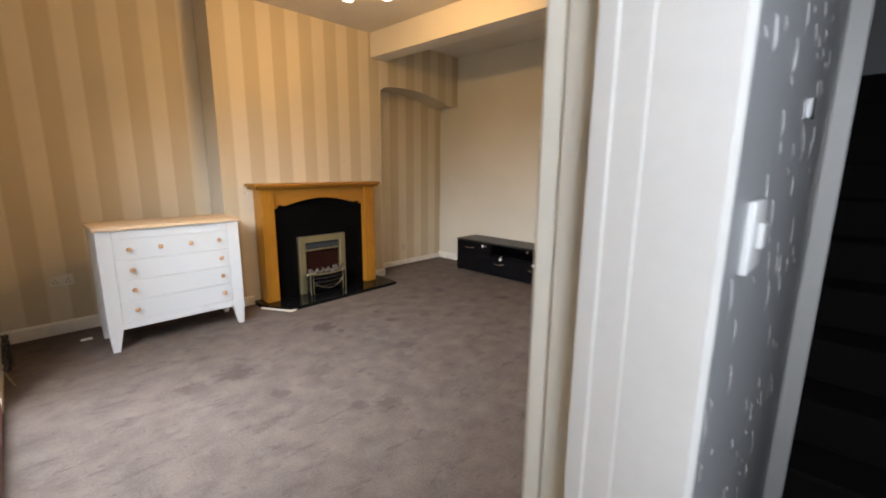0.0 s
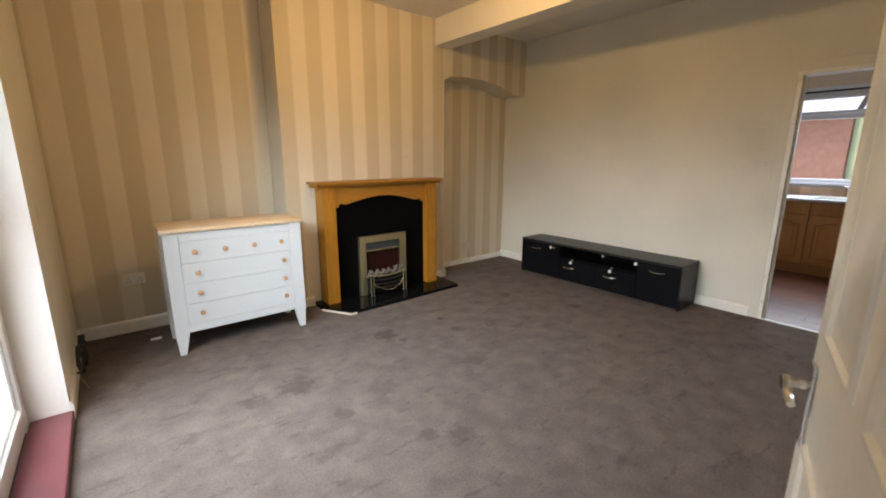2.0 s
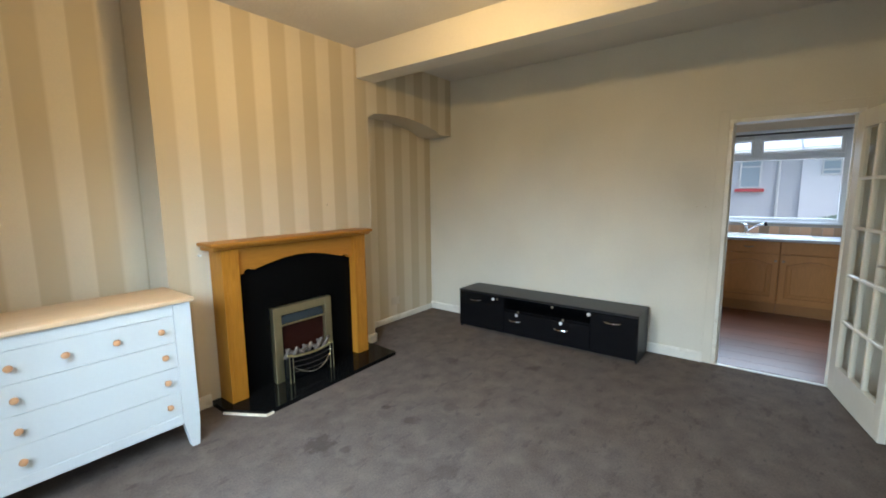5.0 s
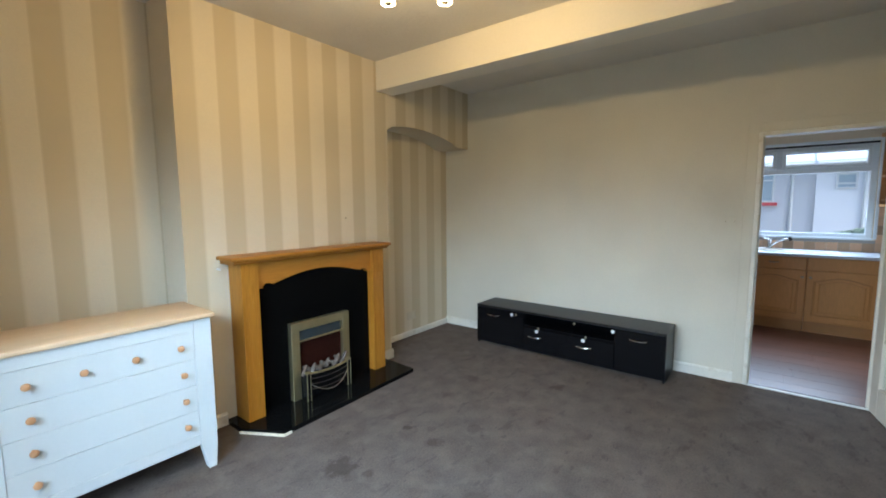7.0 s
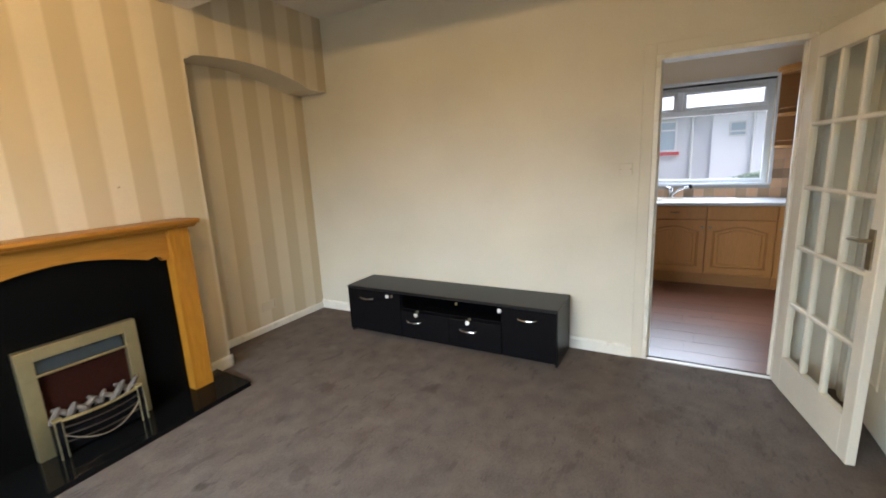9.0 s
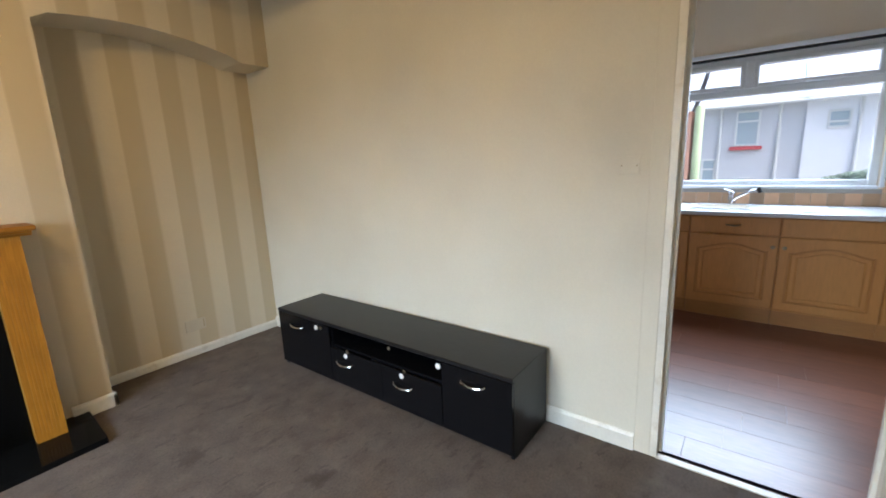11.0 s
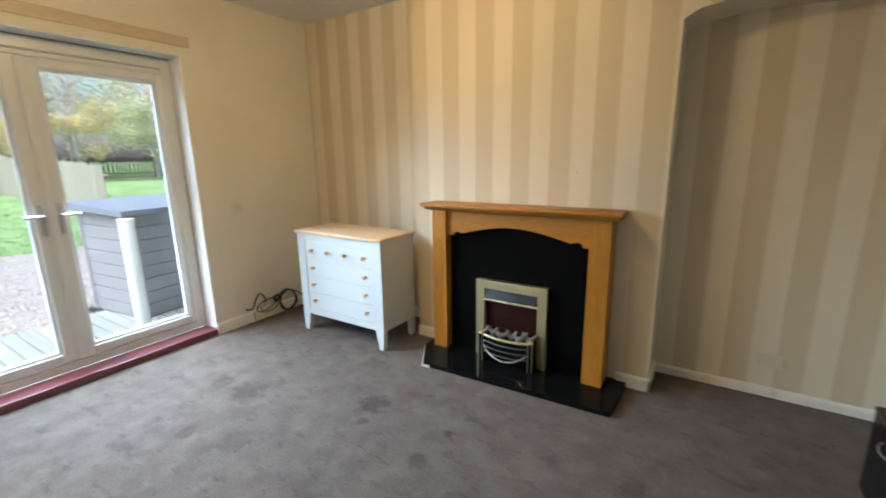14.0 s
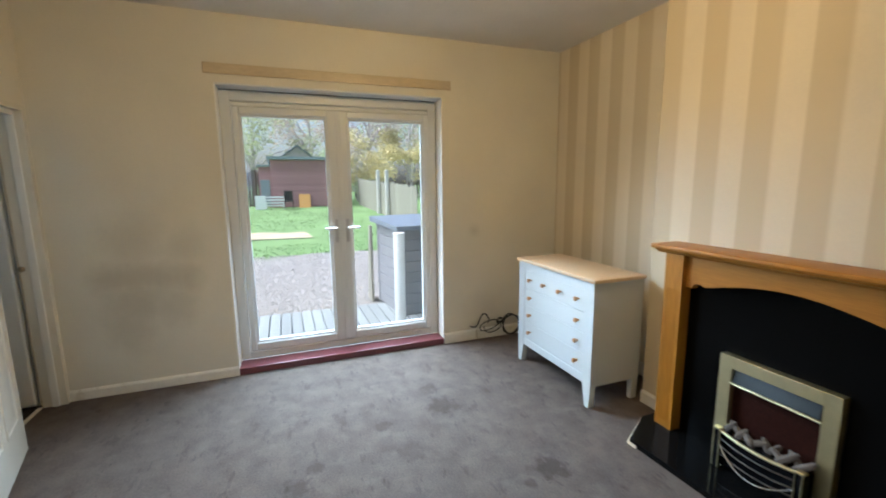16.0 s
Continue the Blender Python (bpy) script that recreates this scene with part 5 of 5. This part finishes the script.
def picket_fence(name, label, a, b, h, material, step=0.16, gap=0.03, rails=2):
    a, b = Vector((*a, 0)), Vector((*b, 0))
    n = int((b - a).length / step)
    d = (b - a).normalized()
    f = thing(name, label, "fence", Matrix.Translation((a.x, a.y, ground_z(a.x))))
    ang = math.degrees(math.atan2(d.y, d.x))
    rnd = random.Random(n)
    me = mesh_of("picket", prism(bmesh.new(), [(0, 0), (step - gap, 0), (step - gap, 0.94), ((step - gap) / 2, 1.0), (0, 0.94)], "y", -0.012, 0.012), material, False)
    for k in range(n):
        p = a + d * (step * k)
        o = new("picket", me)
        o.parent = f
        o.matrix_basis = Matrix.Translation((p.x - a.x, p.y - a.y, ground_z(p.x) - ground_z(a.x) - 0.01)) @ pose(0, 0, 0, 0, 0, ang) @ Matrix.Diagonal((1, 1, h * (0.96 + 0.08 * rnd.random()), 1))
    for z in (0.25, 0.78)[:rails]:
        s, e = a + Vector((0, 0, ground_z(a.x) + h * z)), b + Vector((0, 0, ground_z(b.x) + h * z))
        side = Vector((-d.y, d.x, 0)) * 0.03
        part("rail", tube(bmesh.new(), [s + side, e + side], 0.03, 6), material, f)


picket_fence("garden_fence", "pale weathered vertical board fence", (-20.5, 5.9), (-10.5, 6.25), 1.45, FENCE)
for x, y in ((-15.5, 5.95), (-14.0, 6.0)):
    solid("fence_post", box(x - 0.07, x + 0.07, y - 0.07, y + 0.07, ground_z(x) - 0.02, ground_z(x) + 1.95, bevel=0.02), CONCRETE, "tall pale concrete fence post", "post", base=(x, y, ground_z(x)))
picket_fence("dark_fence", "dark brown vertical board fence beside the shed", (-21.2, -6.0), (-21.0, 1.2), 1.9, DARK_FENCE)
picket_fence("far_fence", "dark railings at the end of the garden", (-30.0, 7.2), (-26.0, 24.0), 1.35, DARK_FENCE, 0.22, 0.09)


def tree(x, y, h, spread, leaf, n_leaf, seed, low=0.35, bare=False):
    """A tapered trunk, limbs that fork once, and a crown of small leaves in clumps round the limbs' ends."""
    rnd = random.Random(seed)
    z0 = ground_z(x)
    t = thing("tree", "autumn garden tree with bare upper limbs" if bare else "autumn garden tree with thinning leaves", "tree", pose(x, y, z0), group="garden trees")
    bm = bmesh.new()
    top = Vector((0.3 * rnd.random(), 0.3 * rnd.random(), h * 0.8))
    tube(bm, [(0, 0, -0.1), (0.05, 0.02, h * 0.3), top], [0.035 * h * 0.6, 0.022 * h * 0.6, 0.02], 7)
    ends = []
    for k in range(13):
        f = low + (0.95 - low) * rnd.random()
        s = Vector((0.05, 0.02, h * f * 0.8))
        a, r = 6.28 * rnd.random(), spread * (0.5 + 0.5 * rnd.random()) * (1.15 - 0.6 * f)
        e = s + Vector((r * math.cos(a), r * math.sin(a), h * (0.08 + 0.16 * rnd.random())))
        tube(bm, [s, (s + e) / 2 + Vector((0, 0, 0.05 * h)), e], [0.008 * h, 0.005 * h, 0.01], 5)
        ends.append(e)
        for q in range(2):
            a2 = a + 1.4 * (rnd.random() - 0.5)
            e2 = e + Vector((0.4 * r * math.cos(a2), 0.4 * r * math.sin(a2), 0.1 * h * rnd.random()))
            tube(bm, [(s + e) / 2, e2], [0.004 * h, 0.008], 4)
            ends.append(e2)
    part("trunk", bm, BARK, t, local=True)
    vs, fs = [], []
    size = 0.05 + 0.005 * h
    for k in range(n_leaf):
        c = ends[rnd.randrange(len(ends))]
        p = c + Vector((rnd.gauss(0, 0.16 * spread), rnd.gauss(0, 0.16 * spread), rnd.gauss(0, 0.055 * h)))
        if p.z < 0.3:
            continue
        u = Vector((rnd.gauss(0, 1), rnd.gauss(0, 1), rnd.gauss(0, 1))).normalized()
        w = u.orthogonal().normalized()
        s = size * (0.6 + 0.8 * rnd.random())
        n0 = len(vs)
        vs += [p - u * s, p + w * s * 0.5, p + u * s, p - w * s * 0.5]
        fs.append((n0, n0 + 1, n0 + 2, n0 + 3))
    me = bpy.data.meshes.new("crown")
    me.from_pydata(vs, [], fs)
    me.materials.append(leaf)
    o = new("crown", me)
    o.parent = t


# leaf colours made paler to hold the haze over the trees
YELLOW, OLIVE, GREEN, RUST, PLUM = (leaf_mat("yellow_autumn_leaf", (0.66, 0.58, 0.32)), leaf_mat("olive_leaf", (0.52, 0.55, 0.34)), leaf_mat("green_leaf", (0.42, 0.5, 0.31)),
                                    leaf_mat("rust_leaf", (0.62, 0.49, 0.4)), leaf_mat("plum_leaf", (0.55, 0.45, 0.46)))
for k, (x, y, h, sp, lf, n, low) in enumerate((
        (-27, 0.2, 8, 3.0, OLIVE, 1500, 0.3), (-30, 4.0, 9, 3.2, RUST, 700, 0.3), (-25, 6.6, 4.2, 1.8, YELLOW, 1500, 0.12), (-29, 8.2, 9, 3.0, PLUM, 900, 0.25),
        (-27, 10.6, 5.0, 2.4, YELLOW, 1900, 0.1), (-33, 12.5, 11, 3.5, RUST, 500, 0.3), (-26, 14.5, 5.5, 2.6, OLIVE, 1800, 0.1), (-32, 17, 10, 3.5, YELLOW, 1200, 0.25),
        (-28, 20, 6, 3.0, GREEN, 2000, 0.1), (-35, 24, 11, 4.0, RUST, 900, 0.25), (-34, -3.5, 10, 3.6, GREEN, 1600, 0.25), (-38, 7, 12, 4, OLIVE, 900, 0.3),
        (-24.0, 5.3, 3.0, 1.6, GREEN, 1500, 0.05), (-40, 15, 12, 4, GREEN, 1300, 0.25), (-29, 27, 8, 3.4, OLIVE, 1800, 0.1))):
    tree(x, y, h, sp, lf, int(n * 3.2), 40 + k, low, n < 1000)

# ---- the street side ----
# house walls and slate toned lighter and bluer: distance haze put into the colours
RENDER_W = mat("haze_blue_roughcast", (0.56, 0.58, 0.62), 0.9, grain=0.08, grain_scale=20, blotch=0.06, blotch_scale=0.8, bump=0.4, bump_scale=30)
WHITE_W = mat("white_roughcast", (0.78, 0.8, 0.84), 0.9, grain=0.03, blotch=0.04)
SLATE = mat("grey_slate_roof", (0.5, 0.57, 0.66), 0.7, grain=0.15, grain_scale=6, stretch=(1, 3, 1))
BRICK = mat("orange_brick", (0.68, 0.38, 0.28), 0.85, grain=0.15, grain_scale=9)
HEDGE = leaf_mat("hedge_leaf", (0.3, 0.36, 0.3))
RED = mat("red_sill_paint", (0.5, 0.08, 0.09), 0.5)
DGLASS = mat("dark_window_pane", (0.36, 0.44, 0.5), 0.1)
LIME = mat("lime_green_post", (0.42, 0.5, 0.3), 0.6, blotch=0.1)
bm = bmesh.new()
bx(bm, 7.25, 1500, -900, 900, -2.7, -2.6)
structure("ground_street", bm, PEBBLE, "grey yard ground at the kitchen side", "ground")


def house(name, label, y0, y1, wall_m, windows, x=22.0, eave=2.9, pipe=None):
    h = thing(name, label, "house", pose(x, (y0 + y1) / 2, -2.6))
    part("wall", box(x, x + 8, y0, y1, -2.6, eave), wall_m, h)
    part("roof", prism(bmesh.new(), [(x - 0.35, eave), (x + 4, eave + 2.2), (x + 8.3, eave), (x + 8.3, eave + 0.1), (x + 4, eave + 2.35), (x - 0.35, eave + 0.12)], "y", y0 - 0.05, y1 + 0.05), SLATE, h)
    part("gutter", tube(bmesh.new(), [(x - 0.38, y0, eave + 0.02), (x - 0.38, y1, eave + 0.02)], 0.06, 8), UPVC, h)
    for a, b, c, d, sill in windows:
        w = part("window", frame_bars(bmesh.new(), x - 0.05, x + 0.02, a, b, c, d, 0.07, bevel=0.01), UPVC, h)
        part("pane", box(x - 0.02, x - 0.005, a + 0.06, b - 0.06, c + 0.06, d - 0.06), DGLASS, w)
        part("transom", box(x - 0.05, x - 0.004, a + 0.06, b - 0.06, d - 0.42, d - 0.36), UPVC, w)
        if sill:
            part("sill", box(x - 0.12, x + 0.01, a - 0.12, b + 0.12, c - 0.14, c - 0.01, bevel=0.01), RED, w, "red painted sill")
    for y in pipe or ():
        part("downpipe", tube(bmesh.new(), [(x - 0.06, y, -2.6), (x - 0.06, y, eave)], 0.05, 8), UPVC, h)


house("terrace_house", "pink-grey roughcast terrace house toned blue for haze, with white windows", 0.05, 3.2, RENDER_W,
      [(1.3, 2.05, 1.48, 2.75, True), (1.35, 1.9, -0.9, 0.35, False), (2.55, 3.05, -1.0, 1.05, False)], pipe=(0.75, 2.5))
house("white_house", "white roughcast house with a small upper window", -5.0, 0.05, WHITE_W, [(-1.1, -0.5, 1.95, 2.55, False)], x=21.9, pipe=(-1.3,))
house("brick_house", "orange brick house behind a green post", 3.5, 9.0, BRICK, [(5.6, 6.6, 0.9, 2.2, False)], x=22.05)
solid("street_post", lathe(bmesh.new(), [(0.16, 0), (0.14, 0.2), (0.14, 5.4), (0.1, 5.5)], pose(20.0, 3.02, -2.6), 12), LIME, "lime green post standing in the yard", "post", base=(20, 3.02, -2.6))
solid("garage", bx(box(15.5, 18.5, -4.5, 6.0, -2.6, 0.28), 15.4, 18.6, -4.6, 6.1, 0.28, 0.38, bevel=0.02), RENDER_W, "low grey garage with a flat roof", "garage", base=(17, 0, -2.6))
rnd = random.Random(8)
verts, faces = [], []
for k in range(2200):
    y = -2.6 + 2.4 * rnd.random()
    p = Vector((17.2 + 0.5 * rnd.random(), y, 0.38 + 0.4 * rnd.random() * (1 - abs(y + 1.2) / 1.6)))
    u = Vector((rnd.gauss(0, 1), rnd.gauss(0, 1), rnd.gauss(0, 1))).normalized()
    w = u.orthogonal()
    n0 = len(verts)
    verts += [p - u * 0.06, p + w * 0.04, p + u * 0.06, p - w * 0.04]
    faces.append((n0, n0 + 1, n0 + 2, n0 + 3))
me = bpy.data.meshes.new("hedge")
me.from_pydata(verts, [], faces)
me.materials.append(HEDGE)
tagged(new("hedge", me), "grey-green hedge growing over the garage", "hedge", kind="stuff")

# ---- floors, tiles and boards piece by piece ----
kfloor = structure("floor_kitchen", box(X1 + 0.03, KX1 + 0.2, KA - 0.05, KB, -0.12, -0.008), BEECH_SHADED, "red-brown laminate plank floor, glossy", "floor")
rnd = random.Random(5)
PW, PL = 0.193, 1.25
plank_me = mesh_of("plank", box(0.0005, PW - 0.0005, 0.0005, PL - 0.0005, -0.008, 0.0, bevel=0.0006), PLANK, False)
for i in range(14):
    off = -0.4 - PL * rnd.random()
    for j in range(5):
        y = off + PL * j
        if y > KB - 0.05 or y + PL < KA:
            continue
        o = new("plank", plank_me)
        cut0, cut1 = max(y, KA), min(y + PL, KB)
        o.parent, o.location = kfloor, (X1 + 0.035 + PW * i, cut0, 0.0)
        o.scale = (1, (cut1 - cut0) / PL, 1)
splash = structure("tile_backing", bx(box(KX1 - 0.004, KX1 - 0.0005, -0.3, WY1 + 0.4, 0.89, WZ0 - 0.013), KX1 - 0.004, KX1 - 0.0005, -0.3, WY0 - 0.031, WZ0 - 0.013, 1.62), GROUT, "tiled splashback of beige and terracotta squares", "tiles")
tile_me = mesh_of("tile", box(-0.006, 0.0, -0.049, 0.049, -0.049, 0.049, bevel=0.002), TILE, False)
for j in range(29):
    y = -0.25 + 0.1 * j
    o = new("tile", tile_me)
    o.parent, o.location = splash, (KX1 - 0.004, y, 0.94)
    if y < WY0 - 0.06:
        for k in range(6):
            o = new("tile", tile_me)
            o.parent, o.location = splash, (KX1 - 0.004, y, 1.04 + 0.1 * k)
deck = structure("deck", box(-2.05, -0.52, -1.5, 5.6, -0.16, -0.125), DECK, "grey weathered timber deck outside the patio doors", "deck")
board_me = mesh_of("deck_board", box(-1.58, 0.0, 0.006, 0.114, -0.024, 0.0, bevel=0.004), DECK, False)
for k in range(58):
    o = new("deck_board", board_me)
    o.parent, o.location = deck, (-0.52, -1.45 + 0.12 * k, -0.1)
